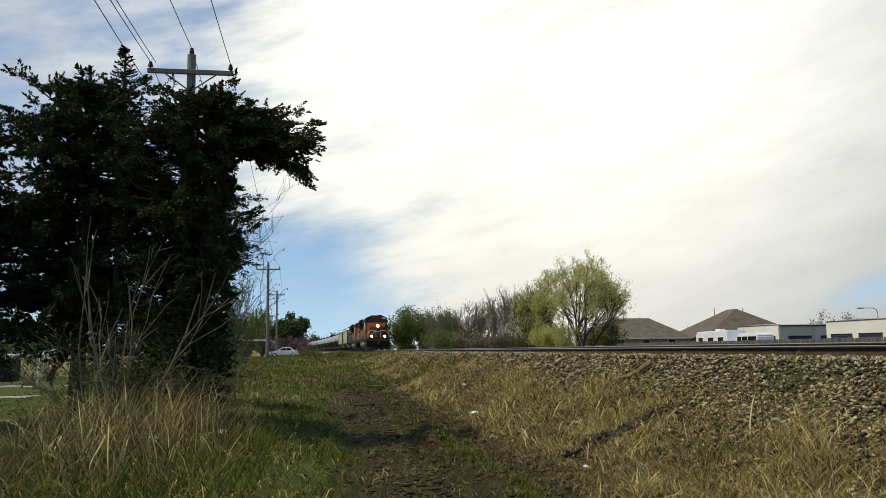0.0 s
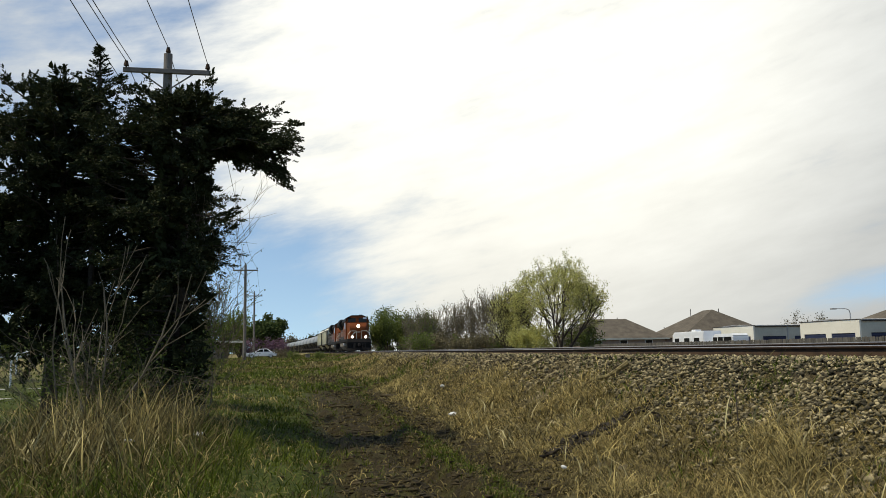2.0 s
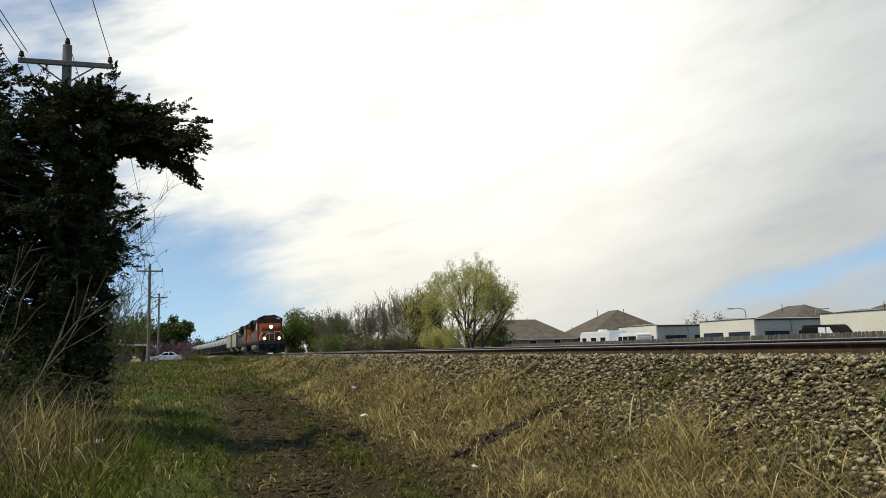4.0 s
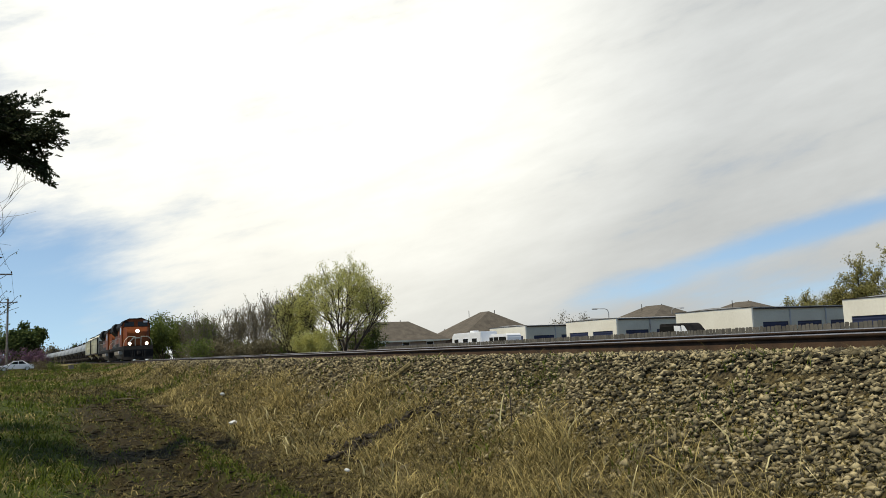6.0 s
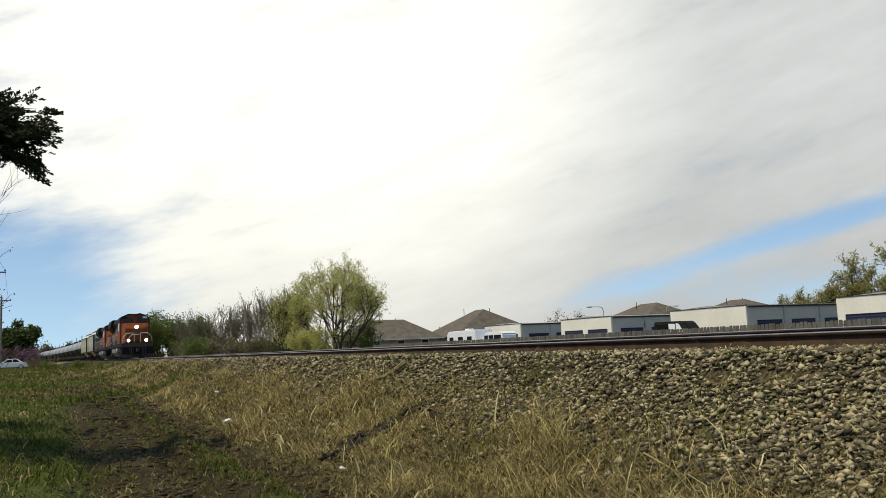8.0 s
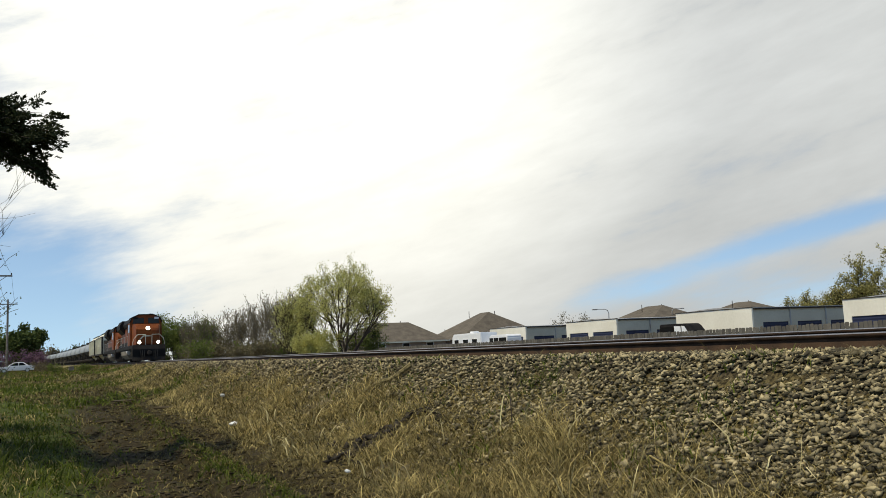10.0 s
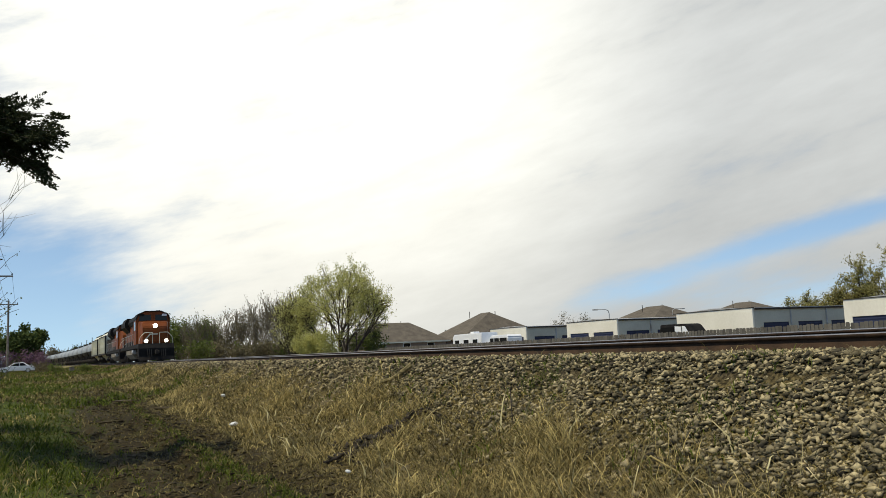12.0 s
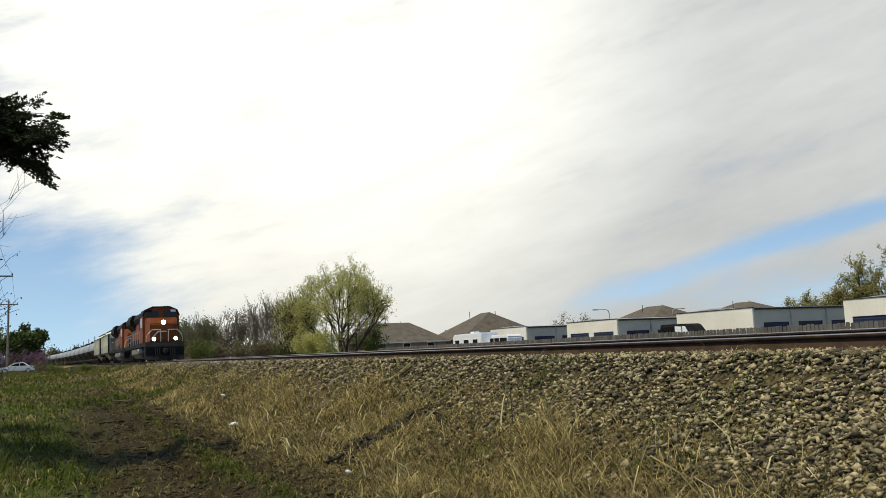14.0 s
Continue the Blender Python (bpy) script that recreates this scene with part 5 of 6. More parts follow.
for k, tx in enumerate((0.4, 1.8, 3.0, -0.9, 4.5)):
    tree("bare_tree", "small leafless tree near the bend of the line", (tx - 3.5, 215 + 3 * k), 5.4 - 0.5 * k, 3, 0.2, 3, 4, 0.25, 0.45, 0.12, 0.2, seed=220 + k, bark="twig", group="bare trees")
for k in range(7):
    tree("yard_bush", "yellowing green bush at the edge of the yard", (-11.0 - 1.9 * k, 41.5 + wood.uniform(-1, 3)), 2.4 + wood.uniform(-0.4, 1.5), 5, 0.5, 2, 4, 0.1, 0.6, 0.05, 0.15, "green_leaf", 2400, 0.12, 0.35, 230 + k, "twig", category="bush", group="yard bushes")
for k in range(34):
    tree("brush", "scrubby brush beyond the bend of the line", (-30 + 2.4 * k + wood.uniform(-0.8, 0.8), 375 + wood.uniform(-10, 25)), 3.6 + wood.uniform(-0.6, 1.4), 5, 0.5, 1, 5, 0.1, 0.6, 0.1, 0.1,
         "brown_leaf" if k % 2 else "dark_leaf", 500, 0.6, 0.9, 300 + k, "twig", category="bush", group="distant brush", twig=0.02)
for k in range(26):
    tree("distant_tree", "hazy tree in the woods along the horizon", (-150 + 15 * k + wood.uniform(-5, 5), 430 + wood.uniform(-30, 60)), 8 + wood.uniform(-2, 3), 5, 0.4, 1, 5, 0.1, 0.6, 0.3, 0.1,
         "brown_leaf" if k % 3 else "green_leaf", 1500, 0.9, 1.5, 330 + k, "twig", group="distant trees", twig=0.03)
build_grass()


# ---- sleepers, fastenings and ballast ----
BLOCK = [(x, y, z) for z in (-1, 1) for y in (-1, 1) for x in (-1, 1)]
GEM = np.array([(1.0, 0, 0), (0, 1.0, 0), (-1.0, 0, 0), (0, -1.0, 0), (0, 0, 1.0), (0, 0, -1.0)])
GEM_F = np.array([(0, 1, 4), (1, 2, 4), (2, 3, 4), (3, 0, 4), (1, 0, 5), (2, 1, 5), (3, 2, 5), (0, 3, 5)])
BLOCK_F = np.array([(0, 2, 3), (0, 3, 1), (4, 5, 7), (4, 7, 6), (0, 1, 5), (0, 5, 4), (2, 6, 7), (2, 7, 3), (0, 4, 6), (0, 6, 2), (1, 3, 7), (1, 7, 5)])


def stone_shapes(rng, n, gem=False):
    """Angular crushed stones of unit size; gem: the sharper six-cornered kind."""
    if gem:
        v = np.repeat(GEM[None], n, 0) * rng.uniform(0.8, 1.5, (n, 6, 1)) + rng.uniform(-0.45, 0.45, (n, 6, 3))
    else:
        v = np.repeat(np.array(BLOCK, dtype=float)[None], n, 0) * 0.78 + rng.uniform(-0.42, 0.42, (n, 8, 3))
    v = v * rng.uniform(0.6, 1.25, (n, 1, 3)) * np.array([1.3, 0.95, 0.65])
    a, b = rng.uniform(0, 2 * math.pi, n), rng.uniform(-1.3, 1.3, n)
    x, y, z = v[..., 0].copy(), v[..., 1].copy(), v[..., 2].copy()
    y, z = y * np.cos(b)[:, None] - z * np.sin(b)[:, None], y * np.sin(b)[:, None] + z * np.cos(b)[:, None]
    x, y = x * np.cos(a)[:, None] - y * np.sin(a)[:, None], x * np.sin(a)[:, None] + y * np.cos(a)[:, None]
    return np.stack([x, y, z], -1)


def build_track():
    bed = thing("ballast_bed", "grey crushed-stone ballast of the railway bank", "ballast", kind="structure")
    rng = np.random.default_rng(71)
    n = 58000
    y = 3.6 * (60 / 3.6) ** (rng.uniform(0, 1, n) ** 1.1)
    x = rng.uniform(4.0, 7.35, n)
    keep = rng.uniform(0, 1, n) < 0.12 + 0.88 * smooth(4.7, 5.6, x + 0.45 * (patchy(x, y, 0.9, 12) - 0.5) - 0.5 * smooth(14, 40, y) + 0.35 * smooth(11, 5, y))
    x, y = x[keep], y[keep]
    extra = rng.integers(0, len(x), 400)
    size = rng.uniform(0.011, 0.030, len(x)) * (0.95 + 0.02 * y)
    z = ground_z(x, y) + size * rng.uniform(-0.1, 1.4, len(x))
    place = np.stack([x, y, z], -1)
    shapes = stone_shapes(rng, len(x), True)
    near = (y > 5.0) & (y < 8.0) & (x > 5.3)
    pick = np.flatnonzero(near)[:300]
    rest = np.setdiff1d(np.arange(len(x)), pick)
    v = shapes[rest] * size[rest][:, None, None] + place[rest][:, None]
    f = (GEM_F[None] + (np.arange(len(rest)) * 6)[:, None, None]).reshape(-1, 3)
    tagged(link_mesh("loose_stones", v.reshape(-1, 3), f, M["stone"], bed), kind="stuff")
    kinds = []
    for k in range(10):
        o = link_mesh("stone", shapes[pick[k]] * 1.0, GEM_F, M["stone_piece"], bed)
        kinds.append(o.data)
        o.location, o.scale = place[pick[k]], [size[pick[k]]] * 3
    for k in pick[10:]:
        o = new("stone", kinds[k % 10])
        o.parent = bed
        o.location, o.scale, o.rotation_euler = place[k], [size[k]] * 3, (0, 0, rng.uniform(0, 6.28))
    # sleepers
    line = thing("sleepers", "dark weathered timber sleepers bedded in ballast", "sleepers", kind="structure")
    bm = bmesh.new()
    add_box(bm, (-1.3, -0.115, -0.17), (1.3, 0.115, 0.0), 0.012)
    o = part("sleeper", bm, M["sleeper"], line)
    shared = o.data
    bm = bmesh.new()
    add_box(bm, (-0.18, -0.09, 0.0), (0.18, 0.09, 0.018))
    for sx in (-0.1, 0.1):
        add_box(bm, (sx - 0.012, -0.06, 0.018), (sx + 0.012, -0.035, 0.045))
    plate = part("tie_plate", bm, M["rail_side"], line)
    r = random.Random(3)
    for k, yy in enumerate(np.arange(-14, 118, 0.5)):
        s = o if k == 0 else new("sleeper", shared)
        s.parent = line
        s.matrix_basis = on_track(yy) @ pose(r.uniform(-0.05, 0.05), 0, -0.198, 0, 0, r.uniform(-1, 1))
        if yy < 40:
            p = plate if k == 0 else new("tie_plate", plate.data)
            p.parent = line
            p.matrix_basis = on_track(yy) @ pose(-0.755, 0, -0.197)


build_track()


def build_clods():
    rng = np.random.default_rng(75)
    n = 6500
    y = 5.5 * (45 / 5.5) ** rng.uniform(0, 1, n)
    x = rng.normal(1.75, 0.85, n)
    ok = (x > -0.2) & (x < 3.6) & (rng.uniform(0, 1, n) < 0.25 + 0.75 * smooth(0.4, 0.65, patchy(x, y, 0.45, 17)))
    x, y = x[ok], y[ok]
    size = rng.uniform(0.007, 0.034, len(x)) * (1 + 0.02 * y)
    v = stone_shapes(rng, len(x)) * size[:, None, None] * np.array([1.5, 0.9, 0.5]) + np.stack([x, y, ground_z(x, y) + size * 0.2], -1)[:, None]
    f = (BLOCK_F[None] + (np.arange(len(x)) * 8)[:, None, None]).reshape(-1, 3)
    tagged(link_mesh("mud_clods", v.reshape(-1, 3), f, M["clod"]), "dark broken clods of mud along the lane", "mud", kind="stuff")


build_clods()


# ---- utility poles and wires ----
def utility_pole(x, y, top, arm, label, base=None):
    z = float(ground_z(x, y)) - 0.2
    ob = thing("utility_pole", label, "utility pole", pose(x, y, z), group="utility poles")
    h = top - z
    tube_part("post", (0, 0, 0), (0, 0, h), 0.17, M["pole_wood"], ob, r2=0.12, seg=14)
    box_part("crossarm", (-arm / 2, -0.17, h - 0.62), (arm / 2, -0.06, h - 0.49), M["pole_wood"], ob, bevel=0.01)
    for s in (-1, 1):
        bm = bmesh.new()
        add_tube(bm, (s * arm * 0.30, -0.13, h - 0.62), (s * 0.08, -0.13, h - 1.08), 0.022, seg=6)
        part("brace", bm, M["pole_wood"], ob)
    for ix, iz in ((-arm / 2 + 0.08, h - 0.49), (arm / 2 - 0.08, h - 0.49), (0, h)):
        bm = bmesh.new()
        add_tube(bm, (ix, -0.11 if iz < h else 0, iz), (ix, -0.11 if iz < h else 0, iz + 0.1), 0.025, seg=8)
        add_tube(bm, (ix, -0.11 if iz < h else 0, iz + 0.06), (ix, -0.11 if iz < h else 0, iz + 0.2), 0.075, 0.045, seg=10)
        part("insulator", bm, M["rail_side"], ob, "brown glazed insulator")
    return ob


POLES = [(-2.4, -30.0, 10.3), (-3.69, 23.7, 10.12), (-4.95, 82.0, 10.15), (-6.35, 128.0, 10.75)]
for px, py, pt in POLES:
    utility_pole(px, py, pt, 2.4, "weathered wooden utility pole with one crossarm")


def build_wire(a, b, sag, r=0.011):
    bm = bmesh.new()
    a, b = Vector(a), Vector(b)
    pts = [a.lerp(b, k / 24) - Vector((0, 0, sag * 4 * (k / 24) * (1 - k / 24))) for k in range(25)]
    for p, q in zip(pts, pts[1:]):
        add_tube(bm, p, q, r, seg=5)
    ob = part("power_line", bm, M["wire"])
    return tagged(ob, "thin dark overhead power line strung between poles", "power line", group="power lines")


for (ax, ay, at), (bx, by, bt) in zip(POLES, POLES[1:]):
    for off, drop in ((-1.12, -0.3), (1.12, -0.3), (0, 0.18)):
        build_wire((ax + off, ay - 0.1, at + drop), (bx + off, by - 0.1, bt + drop), 1.15)
build_wire((POLES[0][0] - 0.95, -30.1, 10.0), (POLES[1][0] - 0.98, 23.6, 9.82), 1.2)
build_wire((-3.07, -30.1, 9.3), (-4.87, 23.6, 9.15), 0.8)
build_wire((POLES[1][0] - 0.2, 23.6, 7.6), (POLES[2][0] - 0.2, 81.9, 7.9), 0.6, 0.016)


# ---- vehicles ----
def car_body(bm, outline, half, tuck=0.16):
    vs = add_prism(bm, outline, "y", -half, half)
    top = max(p[1] for p in outline)
    for v in vs:
        if v.co.z > top * 0.66:
            v.co.y *= 1 - tuck
    return vs


def build_sedan(m, paint, label):
    ob = thing("car", label, "car", m, group="parked cars")
    bm = bmesh.new()
    add_prism(bm, [(-2.25, 0.3), (-2.28, 0.55), (-2.15, 0.75), (-1.0, 0.9), (1.35, 0.95), (2.1, 0.9), (2.28, 0.62), (2.25, 0.3)], "y", -0.86, 0.86)
    bmesh.ops.bevel(bm, geom=bm.edges[:], offset=0.06, segments=2, affect="EDGES")
    part("body", bm, paint, ob)
    bm = bmesh.new()
    car_body(bm, [(-1.05, 0.88), (-0.25, 1.38), (0.85, 1.42), (1.6, 0.92)], 0.80)
    bmesh.ops.bevel(bm, geom=bm.edges[:], offset=0.05, segments=2, affect="EDGES")
    cabin = part("cabin", bm, paint, ob)
    for s in (-1, 1):
        bm = bmesh.new()
        add_prism(bm, [(-0.72, 0.95), (-0.2, 1.30), (0.28, 1.33), (0.28, 0.95)], "y", s * 0.76 - 0.03, s * 0.76 + 0.03)
        part("side_window", bm, M["glass"], cabin)
        bm = bmesh.new()
        add_prism(bm, [(0.36, 0.95), (0.36, 1.33), (0.8, 1.34), (1.25, 0.97)], "y", s * 0.76 - 0.03, s * 0.76 + 0.03)
        part("side_window", bm, M["glass"], cabin)
    for s in (-1, 1):
        for x in (-1.4, 1.38):
            bm = bmesh.new()
            add_tube(bm, (x, s * 0.86, 0.32), (x, s * 0.66, 0.32), 0.32, seg=18)
            w = part("wheel", bm, M["rubber"], ob)
            bm = bmesh.new()
            add_tube(bm, (x, s * 0.872, 0.32), (x, s * 0.8, 0.32), 0.2, seg=14)
            part("rim", bm, M["chrome"], w)
    for s in (-1, 1):
        box_part("headlight", (-2.27, s * 0.62 - 0.16, 0.58), (-2.2, s * 0.62 + 0.16, 0.70), M["chrome"], ob, bevel=0.01)
        box_part("tail_light", (2.2, s * 0.62 - 0.14, 0.68), (2.275, s * 0.62 + 0.14, 0.82), M["orange"], ob, "red tail light", bevel=0.01)
    return ob


def build_van(m, length, paint, top_paint, label):
    """A high-roofed van: bonnet, body, roof skin, side windows and wheels."""
    ob = thing("van", label, "van", m, group="parked vans")
    h = length / 2
    bm = bmesh.new()
    add_prism(bm, [(-h, 0.4), (-h - 0.05, 0.95), (-h + 0.2, 1.2), (-h + 0.75, 1.35), (-h + 1.25, 2.1), (-h + 1.6, 2.26), (h - 0.2, 2.26), (h, 2.0), (h, 0.4)], "y", -0.98, 0.98)
    bmesh.ops.bevel(bm, geom=bm.edges[:], offset=0.06, segments=2, affect="EDGES")
    body = part("body", bm, paint, ob)
    bm = bmesh.new()
    add_prism(bm, [(-h + 1.2, 2.12), (-h + 1.6, 2.36), (h - 0.25, 2.36), (h + 0.02, 2.12)], "y", -0.96, 0.96)
    bmesh.ops.bevel(bm, geom=bm.edges[:], offset=0.05, segments=2, affect="EDGES")
    part("roof", bm, top_paint, ob)
    for s in (-1, 1):
        for x0, x1 in ((-h + 1.3, -h + 2.2), (-h + 2.35, -h + 3.5), (-h + 3.65, h - 0.25)):
            box_part("side_window", (x0, s * 0.985 - 0.012, 1.42), (x1, s * 0.985 + 0.012, 2.0), M["glass"], body, bevel=0.008)
        for x in (-h + 0.95, h - 1.05):
            w = tube_part("wheel", (x, s * 1.0, 0.38), (x, s * 0.74, 0.38), 0.38, M["rubber"], ob, seg=18)
            tube_part("rim", (x, s * 1.01, 0.38), (x, s * 0.9, 0.38), 0.23, M["chrome"], w, seg=14)
        box_part("headlight", (-h - 0.06, s * 0.72 - 0.15, 0.85), (-h + 0.05, s * 0.72 + 0.15, 1.02), M["chrome"], ob, bevel=0.01)
    return ob


def build_pickup(m):
    """A pickup with a cab, a bed under a raised dark cover, and white-painted cab windows."""
    ob = thing("pickup_truck", "dark pickup truck with a black canopy and white-painted windows", "truck", m, group="parked vans")
    bm = bmesh.new()
    add_prism(bm, [(-2.7, 0.45), (-2.75, 1.0), (-2.5, 1.18), (-1.2, 1.25), (2.7, 1.25), (2.75, 0.45)], "y", -0.95, 0.95)
    bmesh.ops.bevel(bm, geom=bm.edges[:], offset=0.05, segments=2, affect="EDGES")
    body = part("body", bm, M["black_paint"], ob)
    bm = bmesh.new()
    car_body(bm, [(-1.5, 1.2), (-0.75, 2.1), (-0.45, 2.22), (2.55, 2.25), (2.7, 1.2)], 0.9, 0.10)
    bmesh.ops.bevel(bm, geom=bm.edges[:], offset=0.06, segments=2, affect="EDGES")
    canopy = part("canopy", bm, M["black_paint"], ob, "black canopy over cab and bed")
    for s in (-1, 1):
        for x0, x1, lean in ((-1.1, -0.28, 0.5), (-0.16, 0.62, 0.0)):
            bm = bmesh.new()
            add_prism(bm, [(x0, 1.30), (x0 + lean, 2.0), (x1, 2.04), (x1, 1.30)], "y", s * 0.9 - 0.02, s * 0.9 + 0.02)
            # white paint stands in for sky reflected in the cab windows
            part("side_window", bm, M["white_paint"], canopy, "side window painted white for the reflected sky")
        box_part("side_window", (0.8, s * 0.9 - 0.015, 1.35), (2.4, s * 0.9 + 0.015, 2.0), M["glass"], canopy)
        for x in (-1.75, 1.75):
            w = tube_part("wheel", (x, s * 0.97, 0.4), (x, s * 0.7, 0.4), 0.4, M["rubber"], ob, seg=18)
            tube_part("rim", (x, s * 0.98, 0.4), (x, s * 0.9, 0.4), 0.24, M["chrome"], w, seg=14)
        box_part("headlight", (-2.77, s * 0.7 - 0.15, 0.85), (-2.68, s * 0.7 + 0.15, 1.02), M["chrome"], ob, bevel=0.01)
    return ob


def build_camper(m):
    ob = thing("camper_trailer", "white camper trailer with dark windows behind the fence", "trailer", m)
    bm = bmesh.new()
    add_prism(bm, [(-4.1, 0.55), (-4.35, 1.2), (-4.2, 2.4), (-3.8, 2.75), (4.1, 2.8), (4.2, 0.55)], "y", -1.15, 1.15)
    bmesh.ops.bevel(bm, geom=bm.edges[:], offset=0.08, segments=2, affect="EDGES")
    part("body", bm, M["white_paint"], ob)
    for x0, x1 in ((-3.5, -2.2), (-0.9, 0.6), (1.7, 3.1)):
        w = box_part("window", (x0, -1.18, 1.5), (x1, -1.145, 2.05), M["white_paint"], ob)
        box_part("pane", (x0 + 0.05, -1.19, 1.55), (x1 - 0.05, -1.175, 2.0), M["glass"], w)
    for s in (-1, 1):
        for x in (0.3, 1.15):
            tube_part("wheel", (x, s * 1.12, 0.36), (x, s * 0.9, 0.36), 0.36, M["rubber"], ob, seg=16)
    box_part("roof_unit", (-0.4, -0.4, 2.76), (0.6, 0.4, 3.0), M["white_paint"], ob, "white rooftop air conditioner", bevel=0.05)
    return ob


build_sedan(pose(-5.15, 126.0, float(ground_z(-5.15, 126.0)), 0, 0, 4), M["white_paint"], "white parked sedan by the roadside house")
build_camper(pose(48.0, 92.8, FAR_Z, 0, 0, -91))
build_van(pose(48.2, 85.8, FAR_Z, 0, 0, -90), 5.6, M["white_paint"], M["white_paint"], "white van with dark windows parked behind the fence")
build_pickup(pose(47.8, 53.4, FAR_Z, 0, 0, 90))
build_sedan(pose(50.6, 62.2, FAR_Z, 0, 0, 90), M["black_paint"], "dark sedan parked in the storage yard")


# ---- house and road on the far side of the lane ----
def build_low_house():
    x, y = -12.4, 131.0
    z = float(ground_z(x, y))
    ob = thing("house", "low dark house with a flat roof and carport", "house", pose(x, y, z))
    bm = bmesh.new()
    add_box(bm, (-5.0, 0, 0), (1.5, 7, 2.35))
    wall = part("wall", bm, M["brick_wall"], ob)
    box_part("roof", (-5.6, -2.2, 2.4), (4.6, 7.5, 2.72), M["shingle"], ob, bevel=0.03)
    box_part("fascia", (-5.65, -2.26, 2.38), (4.65, -2.2, 2.66), M["cream_paint"], ob, "pale roof fascia board")
    for px in (-2.0, 1.4, 4.3):
        box_part("post", (px - 0.06, -2.0, 0), (px + 0.06, -1.88, 2.4), M["fence_wood"], ob)
    for px in (-3.6, -0.6):
        w = box_part("window", (px - 0.7, -0.05, 0.9), (px + 0.7, -0.003, 2.0), M["white_paint"], wall)
        box_part("pane", (px - 0.62, -0.065, 0.98), (px + 0.62, -0.051, 1.92), M["glass"], w)
    box_part("door", (1.0, -0.05, 0), (1.45, -0.003, 2.05), M["steel_dark"], wall)
    return ob


build_low_house()


def ground_strip(name, label, category, pts, width, mat, lift=0.015, kind="structure"):
    """A ribbon of paving laid on the ground along a line of points."""
    verts, faces = [], []
    dense = []
    for (ax, ay), (bx, by) in zip(pts, pts[1:]):
        n = max(2, int(math.hypot(bx - ax, by - ay) / 1.0))
        dense += [(ax + (bx - ax) * k / n, ay + (by - ay) * k / n) for k in range(n)]
    dense.append(pts[-1])
    for i, (x, y) in enumerate(dense):
        nx, ny = dense[min(i + 1, len(dense) - 1)]
        px, py = dense[max(i - 1, 0)]
        d = Vector((nx - px, ny - py)).normalized()
        for s in (-1, 1):
            X, Y = x - d.y * s * width / 2, y + d.x * s * width / 2
            z = float(ground_z(X, Y)) + lift
            verts += [(X, Y, z), (X, Y, z - 0.12)]
    for i in range(len(dense) - 1):
        a = i * 4
        faces += [(a, a + 4, a + 6, a + 2), (a, a + 1, a + 5, a + 4), (a + 2, a + 6, a + 7, a + 3)]
    ob = link_mesh(name, verts, faces, mat)
    return tagged(ob, label, category, kind=kind)


ground_strip("road", "worn grey asphalt side road ending near the track", "road", [(-60, 112), (-14, 113), (-6.0, 114)], 5.0, M["asphalt"], 0.03)
ground_strip("path", "pale concrete garden path across the lawn", "path", [(-24, 34.5), (-8.6, 33.8)], 0.6, M["concrete"], 0.02)
ground_strip("path", "pale concrete garden path across the lawn", "path", [(-22, 28.4), (-7.4, 26.6)], 0.4, M["concrete"], 0.02)


def build_yard_rail():
    ob = thing("pipe_fence", "white pipe rail fence with a swing gate", "fence")
    z = 0.55
    y = 36.0
    tube_part("top_rail", (-26, y, 1.52), (-9.6, y, 1.52), 0.045, M["white_paint"], ob)
    for x in (-25, -22, -19, -16.0, -13.0, -11.4, -9.7):
        tube_part("post", (x, y, float(ground_z(x, y)) - 0.1), (x, y, 1.5), 0.04, M["white_paint"], ob)
    bm = bmesh.new()
    add_tube(bm, (-11.2, y, 0.8), (-11.2, y, 1.68), 0.035)
    add_tube(bm, (-11.2, y, 1.68), (-9.75, y, 1.68), 0.035)
    part("gate_frame", bm, M["white_paint"], ob)
    return ob


build_yard_rail()
box_thing = box_part("trash_bin", (-13.9, 36.6, 0.4), (-12.6, 37.6, 1.35), M["black_paint"], bevel=0.06)
tagged(box_thing, "dark covered bin standing behind the pipe fence", "bin")


def build_relay_box(x, y):
    z = float(ground_z(x, y)) - 0.05
    ob = thing("relay_box", "pale grey trackside equipment box on a concrete footing", "equipment box", pose(x, y, z, 0, 0, 4))
    box_part("footing", (-0.32, -0.28, 0), (0.32, 0.28, 0.12), M["concrete"], ob, bevel=0.02)
    body = box_part("cabinet_body", (-0.26, -0.22, 0.12), (0.26, 0.22, 0.58), M["dusty_paint"], ob, bevel=0.03)
    box_part("lid", (-0.29, -0.25, 0.58), (0.29, 0.25, 0.63), M["dusty_paint"], body, bevel=0.02)


build_relay_box(1.4, 103.0)
for k, (tx, ty, th) in enumerate(((-1.6, 108.0, 1.5), (-0.4, 104.0, 1.1), (2.6, 98.0, 0.9))):
    tree("field_bush", "low olive scrub bush at the edge of the field", (tx, ty), th, 6, 0.7, 2, 5, 0.1, 0.7, 0.04, 0.1, "green_leaf" if k else "brown_leaf", 1500, 0.11, 0.22, 260 + k, "twig", category="bush", group="field bushes")


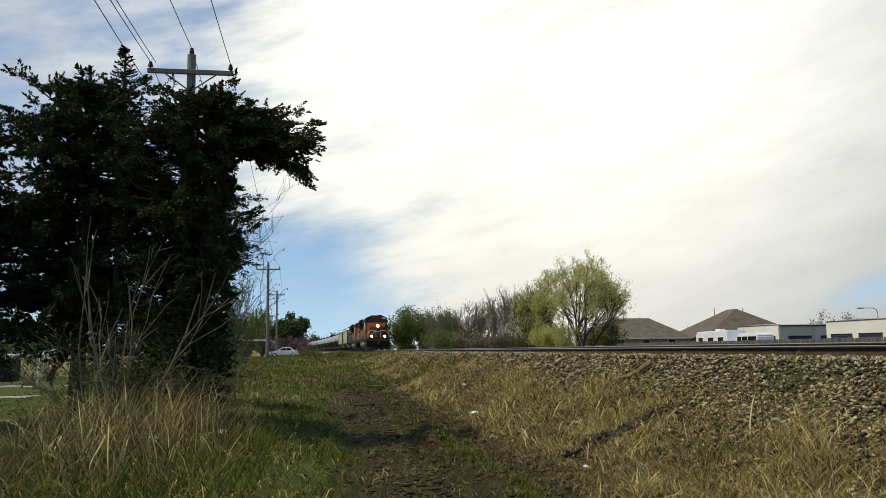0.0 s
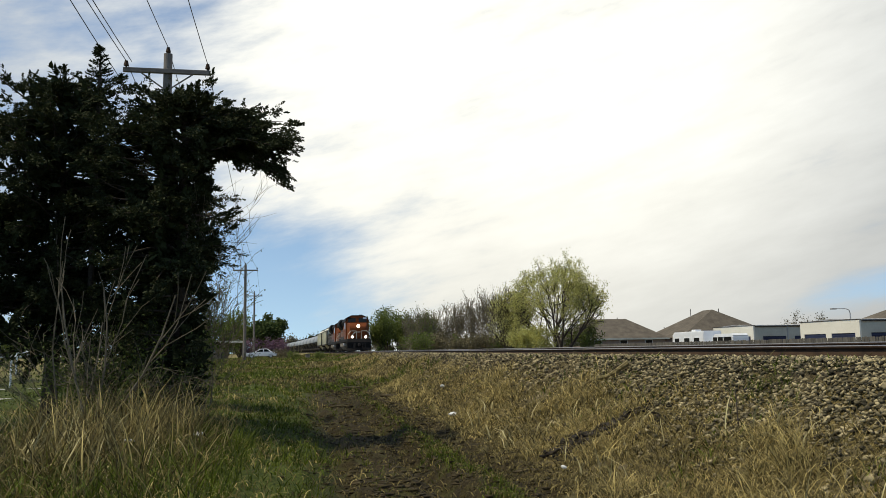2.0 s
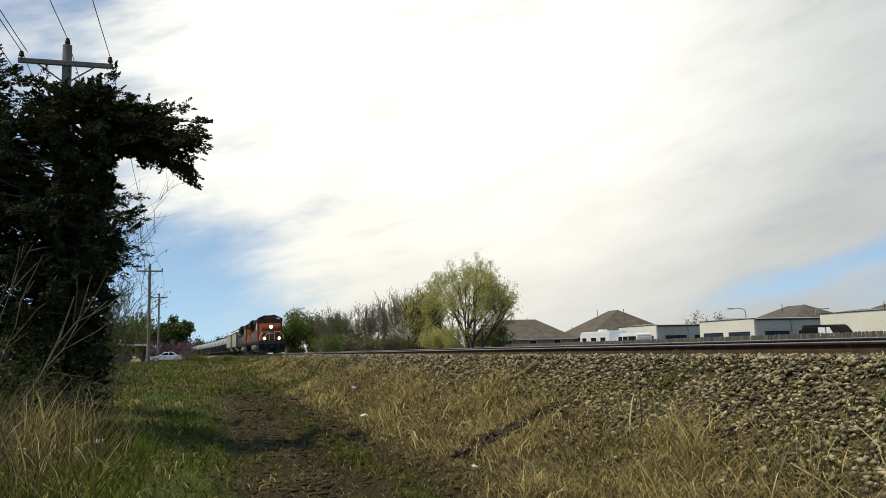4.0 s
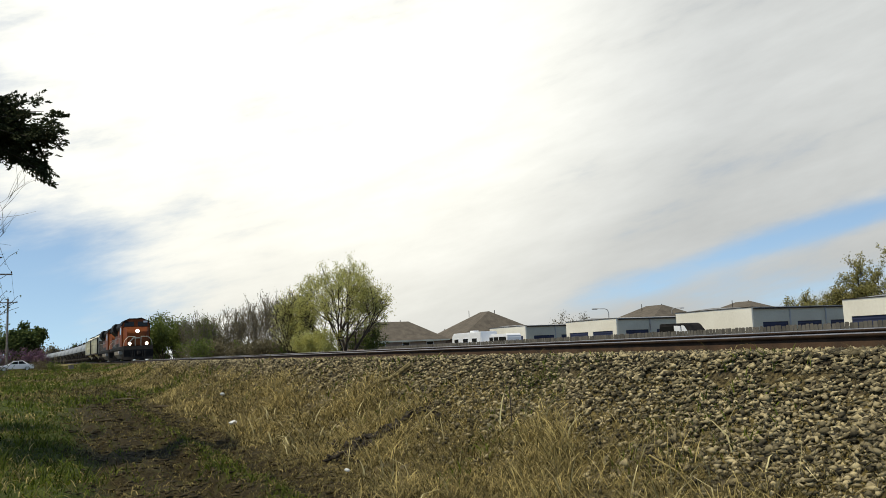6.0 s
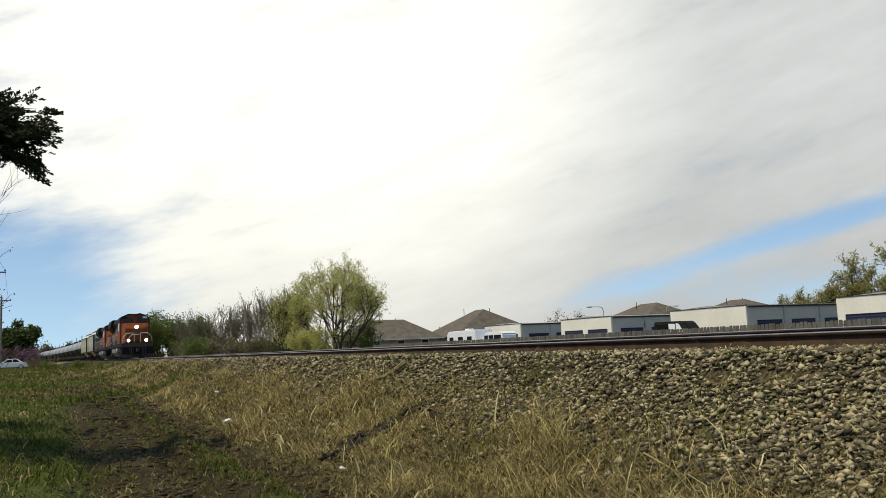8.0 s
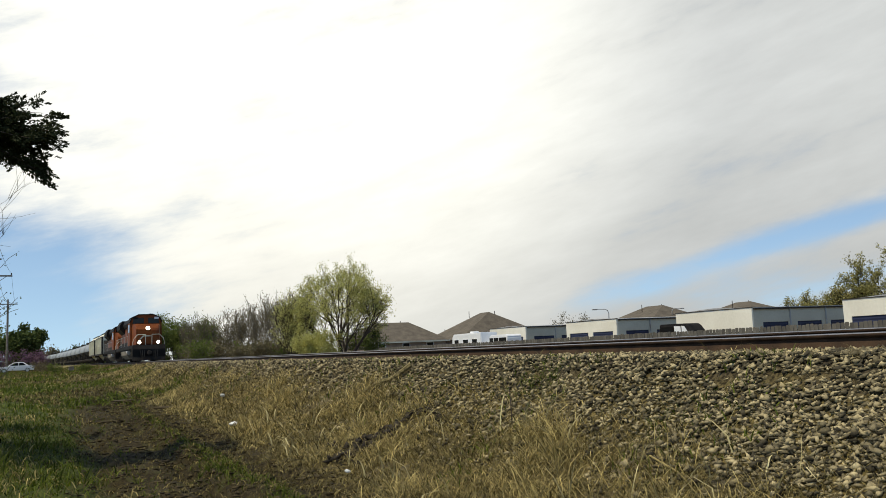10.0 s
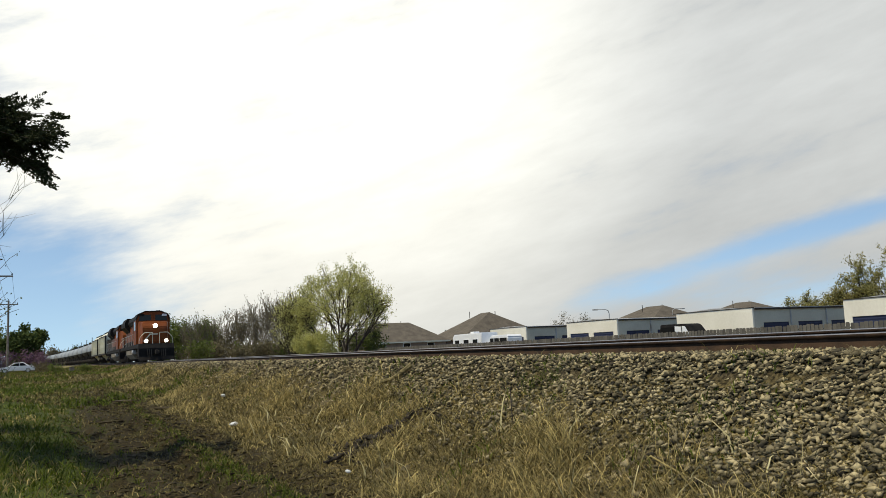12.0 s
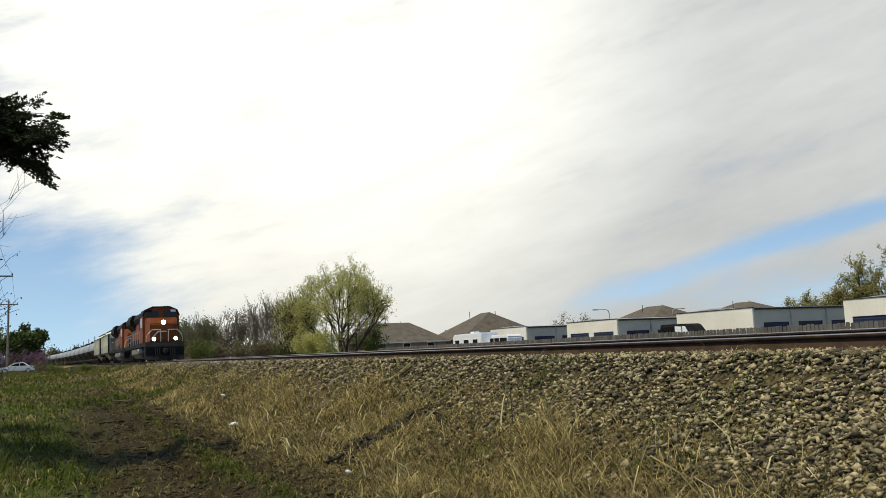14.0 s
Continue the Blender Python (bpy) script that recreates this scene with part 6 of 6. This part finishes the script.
# ---- street lamps over the roofs ----
def build_street_lamp(x, y, h, way):
    ob = thing("street_lamp", "tall grey street lamp with a curved arm", "street lamp", pose(x, y, FAR_Z), group="street lamps")
    tube_part("pole", (0, 0, 0), (0, 0, h - 0.5), 0.09, M["grey_paint"], ob, r2=0.06)
    bm = bmesh.new()
    pts = [(0, 0, h - 0.5), (way * 0.12, 0, h - 0.15), (way * 0.5, 0, h), (way * 1.7, 0, h + 0.02)]
    for a, b in zip(pts, pts[1:]):
        add_tube(bm, a, b, 0.045, seg=8)
    part("arm", bm, M["grey_paint"], ob)
    box_part("lamp_head", (way * 2.0 - 0.35, -0.14, h - 0.08), (way * 2.0 + 0.35, 0.14, h + 0.06), M["grey_paint"], ob, bevel=0.04)
    return ob


build_street_lamp(60.0, 80.5, 4.85, -1)
build_street_lamp(84.0, 97.0, 5.5, 1)


# ---- litter, sticks and a spoil ridge on the bank ----
def build_scrap(name, label, category, x, y, size, seed, mat="litter", lift=0.07):
    rng = np.random.default_rng(seed)
    v = stone_shapes(rng, 1)[0] * np.array(size)
    v[:, 2] += size[2] * 0.6
    ob = link_mesh(name, v, BLOCK_F, M[mat])
    ob.location = (x, y, float(ground_z(x, y)) + lift)
    sub = ob.modifiers.new("rounded", "SUBSURF")
    sub.levels = sub.render_levels = 1
    return tagged(ob, label, category)


build_scrap("litter", "crumpled white plastic litter at the foot of the bank", "litter", 3.2, 16.8, (0.15, 0.085, 0.06), 1, lift=0.09)
build_scrap("litter", "small white scrap lying in the muddy lane", "litter", 3.23, 9.8, (0.07, 0.042, 0.03), 2, lift=0.05)
build_scrap("litter", "small white scrap on the grassy bank", "litter", 4.28, 24.1, (0.11, 0.08, 0.07), 3, lift=0.1)
build_scrap("plastic_bottle", "crushed clear plastic bottle in the verge grass", "litter", -2.0, 10.6, (0.12, 0.035, 0.035), 4, lift=0.22)
build_scrap("plastic_bag", "pale plastic bag caught in tall grass", "litter", -1.3, 11.6, (0.085, 0.06, 0.05), 5, lift=0.12)


def build_stick(label, pts, r, mat, name="stick"):
    bm = bmesh.new()
    pts = [Vector((x, y, float(ground_z(x, y)) + h)) for x, y, h in pts]
    for k, (a, b) in enumerate(zip(pts, pts[1:])):
        add_tube(bm, a, b, r * (1 - 0.2 * k), r * (1 - 0.2 * (k + 1)), seg=7)
    return tagged(part(name, bm, M[mat]), label, "stick", group="sticks")


build_stick("pale broken stick lying on the bank", [(4.62, 5.75, 0.12), (4.45, 5.2, 0.07), (4.3, 4.8, 0.03)], 0.009, "straw")
build_stick("straw-covered rotten log half buried on the bank", [(5.8, 13.75, 0.09), (5.5, 13.95, 0.09), (5.3, 14.25, 0.07), (5.02, 14.7, 0.03)], 0.05, "log_bark", "log")


def build_washout():
    """Dark broken earth and small stones along a washed-out cut that runs down the bank."""
    rng = np.random.default_rng(83)
    n = 300
    s = rng.uniform(0.2, 1.03, n)
    x = 2.9 + 2.15 * s + rng.normal(size=n) * 0.06
    y = washout_y(x) + rng.normal(size=n) * (0.14 + 0.22 * (rng.uniform(0, 1, n) < 0.35))
    size = rng.uniform(0.010, 0.042, n) * (0.5 + 0.8 * np.sin(3.0 * s))
    v = stone_shapes(rng, n, True) * size[:, None, None] + np.stack([x, y, ground_z(x, y) + 0.04 + size * 0.8], -1)[:, None]
    f = (GEM_F[None] + (np.arange(n) * 6)[:, None, None]).reshape(-1, 3)
    tagged(link_mesh("washed_earth", v.reshape(-1, 3), f, M["dark_earth"]), "dark broken earth along a washed-out cut in the bank", "earth", kind="stuff")


build_washout()
build_stick("thin upright dead stem on the bank", [(4.9, 8.6, 0.0), (4.9, 8.62, 0.45)], 0.008, "bark")
for k, (mx, my, ms) in enumerate(((2.0, 30.5, 0.45), (3.1, 27.0, 0.38), (1.2, 24.5, 0.32), (2.7, 36.0, 0.5), (0.8, 33.0, 0.35), (3.4, 33.5, 0.4))):
    build_scrap("mud_lump", "dark lump of churned mud beside the wheel ruts", "mud", mx, my, (ms * 1.5, ms * 0.8, 0.08), 40 + k, "clod", 0.0)


# ---- what moves ----
def motions():
    for ob, back in TRAIN:
        walk(ob, [(t, on_track(head_y(t) + back)) for t in range(15)])
    for ob, back in TRAIN[:4]:
        for axle in [c for c in ob.children if c.name.startswith("wheelset")]:
            place, r = axle.location.copy(), axle.location.z
            rows = [(k / 5, pose(*place, math.degrees((head_y(0) - head_y(k / 5)) / r))) for k in range(71)]
            walk(axle, rows)


motions()
